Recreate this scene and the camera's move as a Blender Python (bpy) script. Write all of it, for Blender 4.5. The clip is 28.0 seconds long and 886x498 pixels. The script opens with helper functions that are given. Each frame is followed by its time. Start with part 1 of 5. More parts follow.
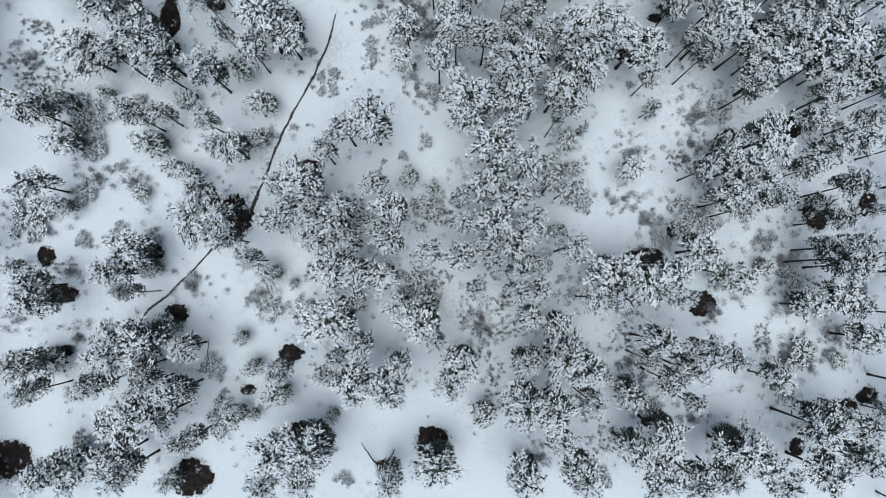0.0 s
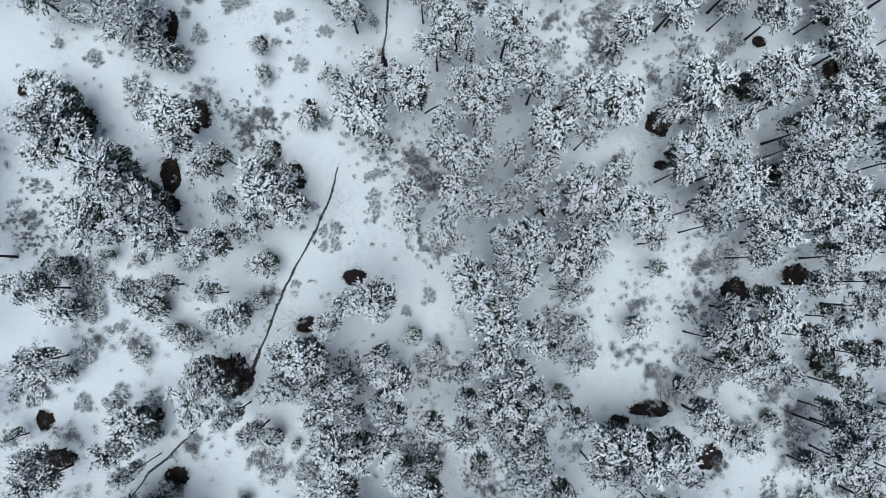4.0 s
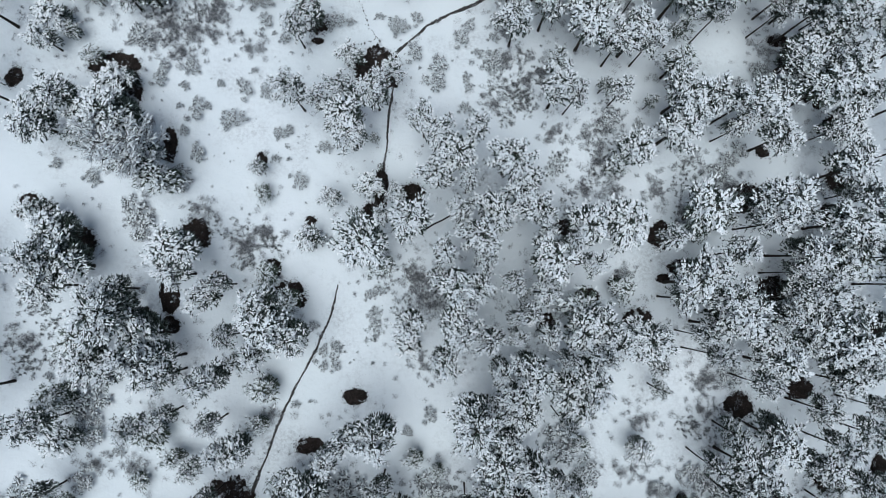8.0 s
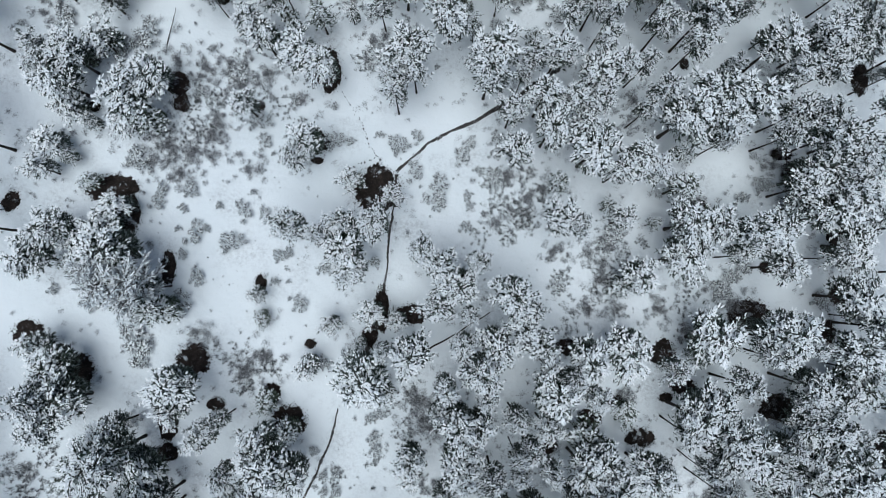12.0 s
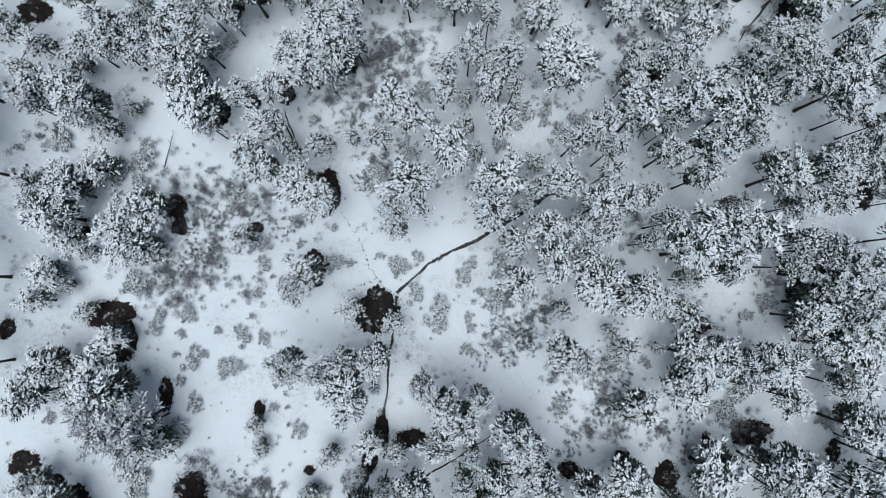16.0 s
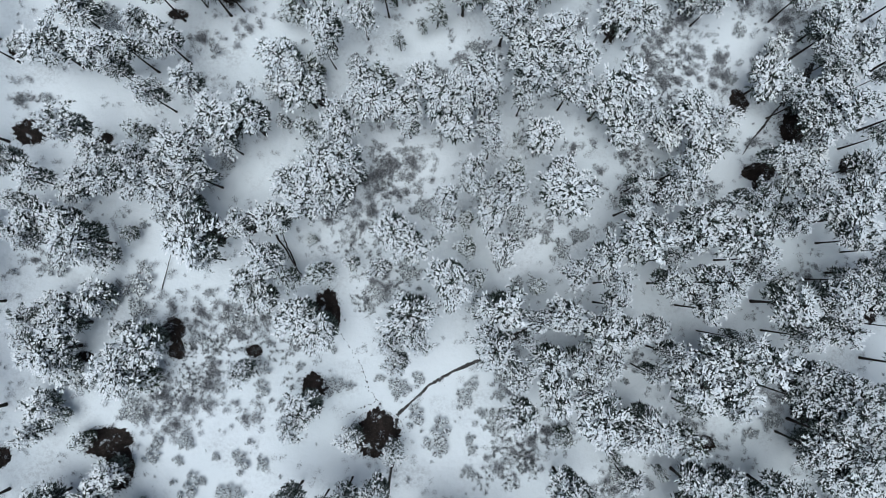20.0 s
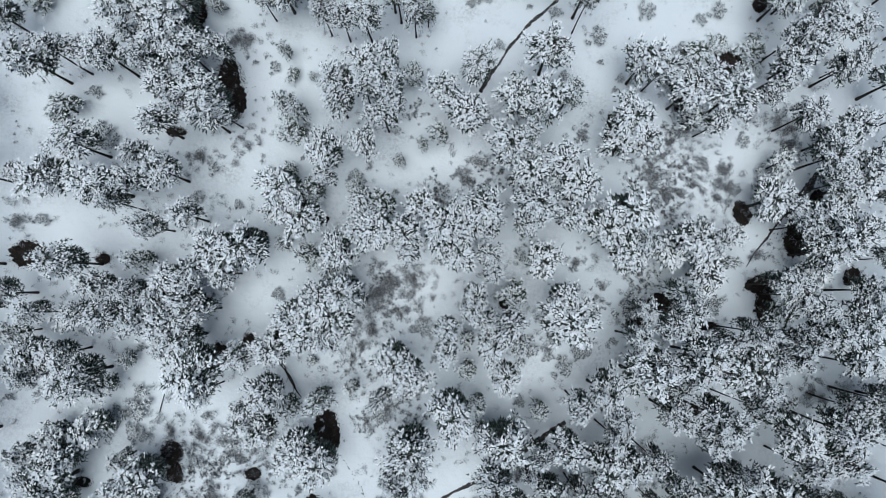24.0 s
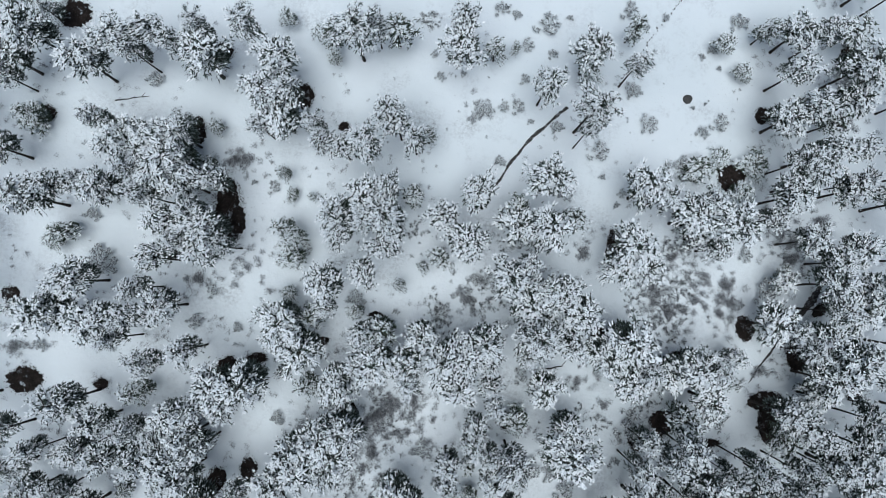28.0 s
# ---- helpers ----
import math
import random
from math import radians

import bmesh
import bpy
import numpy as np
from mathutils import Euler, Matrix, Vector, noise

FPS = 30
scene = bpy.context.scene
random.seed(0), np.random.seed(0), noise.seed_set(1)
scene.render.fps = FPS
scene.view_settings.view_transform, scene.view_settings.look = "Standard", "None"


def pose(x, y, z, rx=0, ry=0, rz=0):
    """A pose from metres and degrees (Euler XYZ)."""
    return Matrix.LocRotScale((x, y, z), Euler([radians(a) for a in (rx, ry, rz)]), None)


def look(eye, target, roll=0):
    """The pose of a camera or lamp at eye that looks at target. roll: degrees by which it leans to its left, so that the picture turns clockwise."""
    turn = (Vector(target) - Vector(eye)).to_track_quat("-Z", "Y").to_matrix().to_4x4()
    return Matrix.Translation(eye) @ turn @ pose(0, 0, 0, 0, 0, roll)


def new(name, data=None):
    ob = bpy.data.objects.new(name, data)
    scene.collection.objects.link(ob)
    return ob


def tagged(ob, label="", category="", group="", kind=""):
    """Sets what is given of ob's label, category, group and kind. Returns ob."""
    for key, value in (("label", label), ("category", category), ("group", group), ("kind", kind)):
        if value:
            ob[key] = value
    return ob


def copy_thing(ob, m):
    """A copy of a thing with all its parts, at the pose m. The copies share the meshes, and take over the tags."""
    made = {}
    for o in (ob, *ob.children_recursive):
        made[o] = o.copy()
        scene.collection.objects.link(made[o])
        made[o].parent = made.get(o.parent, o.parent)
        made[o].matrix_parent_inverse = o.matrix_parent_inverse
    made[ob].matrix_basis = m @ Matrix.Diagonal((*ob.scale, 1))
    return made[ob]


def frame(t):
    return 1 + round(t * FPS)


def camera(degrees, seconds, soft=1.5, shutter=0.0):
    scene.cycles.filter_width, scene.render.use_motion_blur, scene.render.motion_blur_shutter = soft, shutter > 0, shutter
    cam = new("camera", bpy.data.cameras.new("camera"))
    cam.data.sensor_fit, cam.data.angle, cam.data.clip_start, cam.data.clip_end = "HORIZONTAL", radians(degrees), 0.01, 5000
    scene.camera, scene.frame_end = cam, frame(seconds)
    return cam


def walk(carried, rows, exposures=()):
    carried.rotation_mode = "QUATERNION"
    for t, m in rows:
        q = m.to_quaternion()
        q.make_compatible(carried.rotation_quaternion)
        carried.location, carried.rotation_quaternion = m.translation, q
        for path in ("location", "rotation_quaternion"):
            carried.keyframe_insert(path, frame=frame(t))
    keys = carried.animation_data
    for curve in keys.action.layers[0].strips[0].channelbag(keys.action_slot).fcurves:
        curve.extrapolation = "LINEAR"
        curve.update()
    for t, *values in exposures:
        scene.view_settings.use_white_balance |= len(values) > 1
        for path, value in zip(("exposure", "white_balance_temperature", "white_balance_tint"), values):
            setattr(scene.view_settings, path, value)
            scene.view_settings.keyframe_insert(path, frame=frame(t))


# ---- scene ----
cam = camera(70.0, 28.0, soft=0.6)

# seconds, place of the camera
PATH = [
    (0, -0.000, 0.000, 60.156),
    (0.5, -0.019, 2.046, 60.157),
    (1, -0.044, 4.092, 60.160),
    (1.5, -0.070, 6.133, 60.164),
    (2, -0.097, 8.151, 60.172),
    (2.5, -0.128, 10.076, 60.184),
    (3, -0.155, 11.799, 60.193),
    (3.5, -0.176, 13.322, 60.205),
    (5.5, -0.202, 18.764, 60.219),
    (6, -0.210, 20.157, 60.237),
    (7, -0.203, 23.003, 60.282),
    (8, -0.187, 25.881, 60.323),
    (9, -0.181, 28.749, 60.355),
    (10, -0.180, 31.628, 60.373),
    (11, -0.173, 34.512, 60.377),
    (12, -0.156, 37.401, 60.369),
    (12.5, -0.149, 38.848, 60.359),
    (14.5, -0.135, 44.644, 60.345),
    (15, -0.126, 46.103, 60.324),
    (16, -0.108, 48.996, 60.282),
    (17, -0.102, 51.846, 60.235),
    (18, -0.090, 54.706, 60.185),
    (19, -0.081, 57.559, 60.139),
    (20, -0.076, 60.391, 60.104),
    (21, -0.066, 63.194, 60.084),
    (21.5, -0.052, 64.593, 60.078),
    (23.5, -0.034, 70.146, 60.079),
    (24, -0.024, 71.544, 60.081),
    (25, -0.005, 74.349, 60.093),
    (26, 0.020, 77.190, 60.127),
    (27, 0.034, 80.050, 60.174),
    (28, 0.040, 82.877, 60.201),
]
TURN = (2.873, -0.0, -0.547)
walk(cam, [(t, pose(x, y, z, *TURN)) for t, x, y, z in PATH], [(0, 0.21, 5725, 3), (28, 0.21, 5725, 3)])

# ---------------------------------------------------------------- light: a bright, even overcast sky
world = bpy.data.worlds.new("winter_sky")
scene.world = world
world.use_nodes = True
wn = world.node_tree.nodes
sky = wn.new("ShaderNodeTexSky")
sky.sky_type = "NISHITA"
sky.sun_disc = False
sky.sun_elevation = radians(78)
sky.sun_rotation = radians(200)
sky.air_density, sky.dust_density, sky.ozone_density = 1.0, 3.0, 1.0
wn["Background"].inputs["Strength"].default_value = 0.05
world.node_tree.links.new(sky.outputs[0], wn["Background"].inputs["Color"])
sun = new("sun", bpy.data.lights.new("sun", "SUN"))
sun.data.energy = 2.0
sun.data.angle = radians(45)
sun.data.color = (1.0, 0.97, 0.93)
sun.matrix_world = look((0, 0, 80), (4 * math.sin(radians(20)), 4 * math.cos(radians(20)), 60))

# ---------------------------------------------------------------- materials
def material(name):
    m = bpy.data.materials.new(name)
    m.use_nodes = True
    return m, m.node_tree.nodes, m.node_tree.links


def noise_at(n, l, scale, detail=4.0, rough=0.6, coord="Object", vec=None):
    tc = n.new("ShaderNodeTexCoord")
    tex = n.new("ShaderNodeTexNoise")
    tex.inputs["Scale"].default_value, tex.inputs["Detail"].default_value, tex.inputs["Roughness"].default_value = scale, detail, rough
    l.new(vec or tc.outputs[coord], tex.inputs["Vector"])
    return tex.outputs["Fac"]


def ramp(n, l, fac, stops):
    r = n.new("ShaderNodeValToRGB")
    e = r.color_ramp.elements
    while len(e) < len(stops):
        e.new(0.5)
    for k, (p, c) in enumerate(stops):
        e[k].position, e[k].color = p, (*c, 1)
    l.new(fac, r.inputs["Fac"])
    return r.outputs["Color"]


def mix(n, l, fac, a, b, how="MIX"):
    m = n.new("ShaderNodeMix")
    m.data_type, m.blend_type = "RGBA", how
    for socket, v in ((m.inputs[0], fac), (m.inputs[6], a), (m.inputs[7], b)):
        if isinstance(v, (int, float)):
            socket.default_value = v
        elif isinstance(v, tuple):
            socket.default_value = (*v, 1)
        else:
            l.new(v, socket)
    return m.outputs[2]


def bump(n, l, height, strength, dist, normal=None):
    b = n.new("ShaderNodeBump")
    b.inputs["Strength"].default_value, b.inputs["Distance"].default_value = strength, dist
    l.new(height, b.inputs["Height"])
    if normal is not None:
        l.new(normal, b.inputs["Normal"])
    return b.outputs["Normal"]


def finish(m, n, l, color, rough=0.8, normal=None, spec=0.3):
    p = n["Principled BSDF"]
    if isinstance(color, tuple):
        p.inputs["Base Color"].default_value = (*color, 1)
    else:
        l.new(color, p.inputs["Base Color"])
    p.inputs["Roughness"].default_value = rough
    p.inputs["Specular IOR Level"].default_value = spec
    if normal is not None:
        l.new(normal, p.inputs["Normal"])
    return m


def piece_random(n):
    return n.new("ShaderNodeNewGeometry").outputs["Random Per Island"]


def snow_ground_material():
    m, n, l = material("ground_snow")
    wide = noise_at(n, l, 0.09, 3, 0.5)
    fine = noise_at(n, l, 2.2, 6, 0.65)
    c = ramp(n, l, wide, [(0.3, (0.69, 0.73, 0.75)), (0.7, (0.77, 0.80, 0.82))])
    # specks of bark, needles and heather tips lying in the snow, thicker in some stretches
    speck = noise_at(n, l, 9.0, 3, 0.7)
    where = noise_at(n, l, 0.22, 3, 0.6)
    s = ramp(n, l, speck, [(0.655, (0, 0, 0)), (0.70, (1, 1, 1))])
    w = ramp(n, l, where, [(0.54, (0, 0, 0)), (0.70, (0.8, 0.8, 0.8))])
    c = mix(n, l, mix(n, l, 1.0, s, w, "MULTIPLY"), c, (0.16, 0.15, 0.15))
    # thin snow, through which low heather shows grey
    thin = ramp(n, l, noise_at(n, l, 0.16, 4, 0.7), [(0.52, (0, 0, 0)), (0.72, (0.6, 0.6, 0.6))])
    grain = ramp(n, l, noise_at(n, l, 3.5, 5, 0.75), [(0.42, (0, 0, 0)), (0.62, (1, 1, 1))])
    c = mix(n, l, mix(n, l, 1.0, thin, grain, "MULTIPLY"), c, (0.30, 0.30, 0.31))
    nb = bump(n, l, fine, 0.5, 0.05)
    nb = bump(n, l, noise_at(n, l, 0.7, 3, 0.5), 0.5, 0.25, nb)
    return finish(m, n, l, c, 0.75, nb, 0.25)


def tuft_snow_material(name, lo, hi):
    m, n, l = material(name)
    c = ramp(n, l, piece_random(n), [(0.0, lo), (1.0, hi)])
    return finish(m, n, l, c, 0.7, bump(n, l, noise_at(n, l, 30, 3), 0.4, 0.02), 0.25)


def needle_material(name, a, b, frost):
    """Pine needles, with hoar frost caught on some of the shoots."""
    m, n, l = material(name)
    c = ramp(n, l, piece_random(n), [(0.0, a), (0.60, b), (0.85, frost), (1.0, frost)])
    c = mix(n, l, ramp(n, l, noise_at(n, l, 6, 3), [(0.55, (0, 0, 0)), (0.75, (0.5, 0.5, 0.5))]), c, frost)
    return finish(m, n, l, c, 0.65, None, 0.3)


def bark_material(name, a, b):
    m, n, l = material(name)
    f = noise_at(n, l, 7, 6, 0.7)
    c = ramp(n, l, f, [(0.3, a), (0.7, b)])
    return finish(m, n, l, c, 0.9, bump(n, l, f, 0.8, 0.03), 0.2)


def litter_material():
    m, n, l = material("needle_litter")
    c = ramp(n, l, noise_at(n, l, 1.6, 6, 0.7), [(0.3, (0.009, 0.007, 0.006)), (0.5, (0.020, 0.015, 0.013)), (0.7, (0.046, 0.034, 0.029))])
    tip = ramp(n, l, noise_at(n, l, 11, 3, 0.6), [(0.62, (0, 0, 0)), (0.70, (0.7, 0.7, 0.7))])
    c = mix(n, l, tip, c, (0.15, 0.13, 0.12))
    rest = ramp(n, l, noise_at(n, l, 1.1, 5, 0.7), [(0.60, (0, 0, 0)), (0.66, (0.8, 0.8, 0.8))])
    c = mix(n, l, rest, c, (0.62, 0.65, 0.67))
    return finish(m, n, l, c, 0.9, bump(n, l, noise_at(n, l, 14, 4), 0.9, 0.05), 0.2)


def path_material():
    m, n, l = material("trodden_path")
    c = ramp(n, l, noise_at(n, l, 2.6, 6, 0.7), [(0.3, (0.018, 0.016, 0.016)), (0.55, (0.055, 0.050, 0.048)), (0.72, (0.11, 0.10, 0.10))])
    s = ramp(n, l, noise_at(n, l, 5.0, 4, 0.6), [(0.60, (0, 0, 0)), (0.68, (0.8, 0.8, 0.8))])
    c = mix(n, l, s, c, (0.55, 0.57, 0.59))
    return finish(m, n, l, c, 0.85, bump(n, l, noise_at(n, l, 12, 4), 0.8, 0.04), 0.25)


SNOW = snow_ground_material()
TUFT_SNOW = tuft_snow_material("branch_snow", (0.72, 0.75, 0.77), (0.965, 0.97, 0.975))
THIN_SNOW = tuft_snow_material("thin_branch_snow", (0.62, 0.66, 0.68), (0.88, 0.90, 0.91))
NEEDLES = needle_material("pine_needles", (0.010, 0.017, 0.012), (0.033, 0.050, 0.037), (0.22, 0.25, 0.24))
DARK_NEEDLES = needle_material("dark_green_needles", (0.014, 0.024, 0.015), (0.045, 0.062, 0.036), (0.16, 0.19, 0.17))
BARK = bark_material("pine_bark", (0.016, 0.014, 0.013), (0.060, 0.050, 0.044))
TWIG = bark_material("frosted_twig", (0.05, 0.047, 0.047), (0.16, 0.155, 0.155))
HEATHER = needle_material("heather_shoots", (0.040, 0.041, 0.043), (0.13, 0.135, 0.14), (0.42, 0.44, 0.46))
SCRUB = needle_material("dwarf_shrubs", (0.085, 0.082, 0.090), (0.27, 0.265, 0.28), (0.62, 0.64, 0.66))
LITTER = litter_material()
STONE = bark_material("dark_stone", (0.035, 0.034, 0.034), (0.11, 0.105, 0.10))
PATH_SOIL = path_material()

# ---------------------------------------------------------------- mesh helpers
def mesh_from(name, verts, faces, mat, smooth=False):
    me = bpy.data.meshes.new(name)
    me.from_pydata(verts, [], faces)
    me.materials.append(mat)
    if smooth:
        me.polygons.foreach_set("use_smooth", [True] * len(me.polygons))
    me.update()
    return me


def part(name, me, parent, label=""):
    ob = new(name, me)
    ob.parent = parent
    return tagged(ob, label)


def stuff(name, me, parent, label=""):
    """A part made of pieces too small to pick apart."""
    return tagged(part(name, me, parent, label), kind="stuff")


class Soup:
    """Vertices and faces of many small pieces."""

    def __init__(self):
        self.v, self.f = [], []

    def add(self, verts, faces):
        k = len(self.v)
        self.v.extend(verts)
        self.f.extend([tuple(i + k for i in face) for face in faces])

    def tube(self, points, radii, sides=5):
        """A tapered limb along points, closed at the thin end."""
        k = len(self.v)
        for i, (p, r) in enumerate(zip(points, radii)):
            d = (points[min(i + 1, len(points) - 1)] - points[max(i - 1, 0)]).normalized()
            u = d.orthogonal().normalized()
            w = d.cross(u)
            for s in range(sides):
                a = 2 * math.pi * s / sides
                self.v.append(p + (u * math.cos(a) + w * math.sin(a)) * r)
        for i in range(len(points) - 1):
            for s in range(sides):
                a, b = k + i * sides + s, k + i * sides + (s + 1) % sides
                self.f.append((a, b, b + sides, a + sides))
        self.f.append(tuple(k + (len(points) - 1) * sides + s for s in range(sides)))

    def lump(self, at, d, length, width, height, rng):
        """A finger of snow lying along a shoot: a small cap, blunt at the root and narrow at the tip."""
        side = Vector((-d.y, d.x, 0))
        side = side.normalized() if side.length > 1e-4 else Vector((1, 0, 0))
        k = len(self.v)
        for u, w in ((-0.45, 0.85), (-0.45, -0.85), (0.25, -0.9), (0.6, 0.0), (0.25, 0.9)):
            self.v.append(at + d * (u * length * rng.uniform(0.85, 1.15)) + side * (w * width * rng.uniform(0.7, 1.25)))
        self.v.append(at + d * length * 0.05 + Vector((0, 0, height)))
        self.f.extend([(k + q, k + (q + 1) % 5, k + 5) for q in range(5)])

    def blades(self, at, d, length, spread, count, rng, width=0.05):
        """A brush of stiff needles fanning out round a shoot."""
        for _ in range(count):
            e = (d + Vector((rng.gauss(0, spread), rng.gauss(0, spread), rng.gauss(-0.05, spread)))).normalized()
            s = e.orthogonal().normalized()
            s = (Matrix.Rotation(rng.uniform(0, math.pi), 3, e) @ s) * width
            b = at - d * length * 0.3
            k = len(self.v)
            self.v.extend((b - s, b + s, b + e * length * rng.uniform(0.8, 1.25)))
            self.f.append((k, k + 1, k + 2))


# ---------------------------------------------------------------- the ground
SLOPE = 0.0722


def ground_z(x, y):
    """Height of the heath: a steady fall to the east, with soft hummocks."""
    fall = -SLOPE * (x if abs(x) < 60 else math.copysign(60 + 40 * math.tanh((abs(x) - 60) / 40), x))
    return fall + 0.10 * noise.noise((x * 0.11, y * 0.11, 3.0)) + 0.035 * noise.noise((x * 0.55, y * 0.55, 7.0))


def build_ground():
    def steps(lo, hi, step, far):
        inner = [lo + step * k for k in range(int((hi - lo) / step) + 1)]
        out, d = [], step
        a, b = lo, inner[-1]
        left, right = [], []
        while a > lo - far:
            d *= 1.35
            a -= d
            b += d
            left.append(a)
            right.append(b)
        return left[::-1] + inner + right
    xs, ys = steps(-62, 62, 0.55, 2500), steps(-38, 122, 0.55, 2500)
    verts = [(x, y, ground_z(x, y)) for y in ys for x in xs]
    w = len(xs)
    faces = [(j * w + i, j * w + i + 1, (j + 1) * w + i + 1, (j + 1) * w + i) for j in range(len(ys) - 1) for i in range(w - 1)]
    ob = new("ground", mesh_from("ground", verts, faces, SNOW, True))
    tagged(ob, "snow-covered heath with soft hummocks and specks of heather", "snow", kind="structure")


build_ground()


def bare(x, y, r, squash=0.0, turn=0.0):
    """Snow-free ground in the shelter of a crown: torn lobes that thin out into crumbs of litter over the snow."""
    rng = random.Random(int(x * 131 + y * 17))
    soup = Soup()
    if not squash:
        squash, turn = rng.uniform(0.62, 0.95), rng.uniform(0.2, 1.4)
    rings, seg = 5, 120

    def at(q, a):
        dx, dy = q * math.cos(a), q * math.sin(a) * squash
        return x + dx * math.cos(turn) - dy * math.sin(turn), y + dx * math.sin(turn) + dy * math.cos(turn)
    verts, faces = [(x, y, ground_z(x, y) + 0.035)], []
    shift = (x * 3.1, y * 3.1)
    for k in range(1, rings + 1):
        for s in range(seg):
            a = 2 * math.pi * s / seg
            c, d = math.cos(a), math.sin(a)
            rim = 1 + 0.30 * noise.noise((c * 1.1 + shift[0], d * 1.1 + shift[1], 1.0)) + 0.20 * noise.noise((c * 3.2 + shift[0], d * 3.2 + shift[1], 4.0)) + 0.10 * noise.noise((c * 9 + shift[0], d * 9 + shift[1], 6.0))
            rim += rng.uniform(-0.07, 0.05) if k == rings else 0
            px, py = at(r * max(0.3, rim) * k / rings, a)
            verts.append((px, py, ground_z(px, py) + (0.032 if k < rings else 0.010)))
    for s in range(seg):
        faces.append((0, 1 + s, 1 + (s + 1) % seg))
        for k in range(rings - 1):
            a, b = 1 + k * seg + s, 1 + k * seg + (s + 1) % seg
            faces.append((a, a + seg, b + seg, b))
    soup.add(verts, faces)
    for _ in range(int(260 * r)):
        px, py = at(r * (0.80 + abs(rng.gauss(0.0, 0.20))), rng.uniform(0, 6.283))
        z, s, t = ground_z(px, py), rng.uniform(0.015, 0.050), rng.uniform(0, 6.283)
        soup.add([(px + s * math.cos(t), py + s * math.sin(t), z + 0.005), (px + s * math.cos(t + 2.1), py + s * math.sin(t + 2.1), z + 0.005), (px + s * math.cos(t + 4.0), py + s * math.sin(t + 4.0), z + 0.005), (px, py, z + 0.05)],
                 [(0, 1, 3), (1, 2, 3), (2, 0, 3)])
    for _ in range(int(60 * r * r) + 12):
        px, py = at(r * math.sqrt(rng.random()) * 1.15, rng.uniform(0, 6.283))
        soup.blades(Vector((px, py, ground_z(px, py) + 0.06)), Vector((rng.gauss(0, 0.5), rng.gauss(0, 0.5), 1)).normalized(), 0.20, 0.6, 3, rng, 0.022)
    ob = new("bare_ground", mesh_from("bare_ground", soup.v, soup.f, LITTER))
    tagged(ob, "dark snow-free needle litter in the shelter of a crown", "bare ground", kind="structure")


def trail(name, label, points, width, mat=None, ragged_edge=0.5):
    """A strip along points (x, y, width factor), with torn edges."""
    rng = random.Random(int(points[0][0] * 77 + points[0][1] * 13))
    line = []
    for (x0, y0, w0), (x1, y1, w1) in zip(points, points[1:]):
        n = max(2, int(math.hypot(x1 - x0, y1 - y0) / 0.10))
        line += [(x0 + (x1 - x0) * k / n, y0 + (y1 - y0) * k / n, w0 + (w1 - w0) * k / n) for k in range(n)]
    line.append(points[-1])
    verts, faces = [], []
    for i, (x, y, w) in enumerate(line):
        a, b = line[max(i - 2, 0)], line[min(i + 2, len(line) - 1)]
        d = Vector((b[0] - a[0], b[1] - a[1], 0)).normalized()
        side = Vector((-d.y, d.x, 0))
        sway = 0.14 * noise.noise((x * 0.6, y * 0.6, 1.0)) + 0.03 * noise.noise((x * 3.1, y * 3.1, 2.0))
        for e in (-1, -0.4, 0.4, 1):
            g = width * w * 0.5 * e * (1 + (rng.uniform(-ragged_edge, ragged_edge) * min(1, 0.3 / (width * w)) if abs(e) == 1 else 0)) * (1 + 0.40 * noise.noise((x * 0.8, y * 0.8, 5.0)) + 0.28 * noise.noise((x * 4.5, y * 4.5, 8.0 + e)))
            p = Vector((x, y, 0)) + side * (g + sway)
            verts.append((p.x, p.y, ground_z(p.x, p.y) + (0.022 if abs(e) < 1 else 0.008)))
    for i in range(len(line) - 1):
        for k in range(3):
            a = i * 4 + k
            faces.append((a, a + 1, a + 5, a + 4))
    ob = new(name, mesh_from(name, verts, faces, mat or PATH_SOIL))
    return tagged(ob, label, "path", kind="structure")


def footprints(label, points):
    """A line of small trodden pits, unevenly spaced."""
    rng = random.Random(int(points[0][0] * 77 + points[0][1] * 13))
    soup = Soup()
    for (x0, y0, w0), (x1, y1, w1) in zip(points, points[1:]):
        long = math.hypot(x1 - x0, y1 - y0)
        for k in range(int(long / 0.24)):
            f = (k + rng.uniform(-0.3, 0.3)) / (long / 0.24)
            x, y = x0 + (x1 - x0) * f + rng.gauss(0, 0.07), y0 + (y1 - y0) * f + rng.gauss(0, 0.07)
            s = rng.uniform(0.03, 0.09) * (w0 + (w1 - w0) * f)
            ph = rng.uniform(0, 6.283)
            ring = [(x + s * rng.uniform(0.6, 1.3) * math.cos(ph + 1.047 * q), y + 1.5 * s * rng.uniform(0.6, 1.3) * math.sin(ph + 1.047 * q)) for q in range(6)]
            soup.add([(a, b, ground_z(a, b) + 0.02) for a, b in ring], [(0, 1, 2, 3, 4, 5)])
    ob = new("footprints", mesh_from("footprints", soup.v, soup.f, PATH_SOIL))
    tagged(ob, label, "footprints", kind="structure")


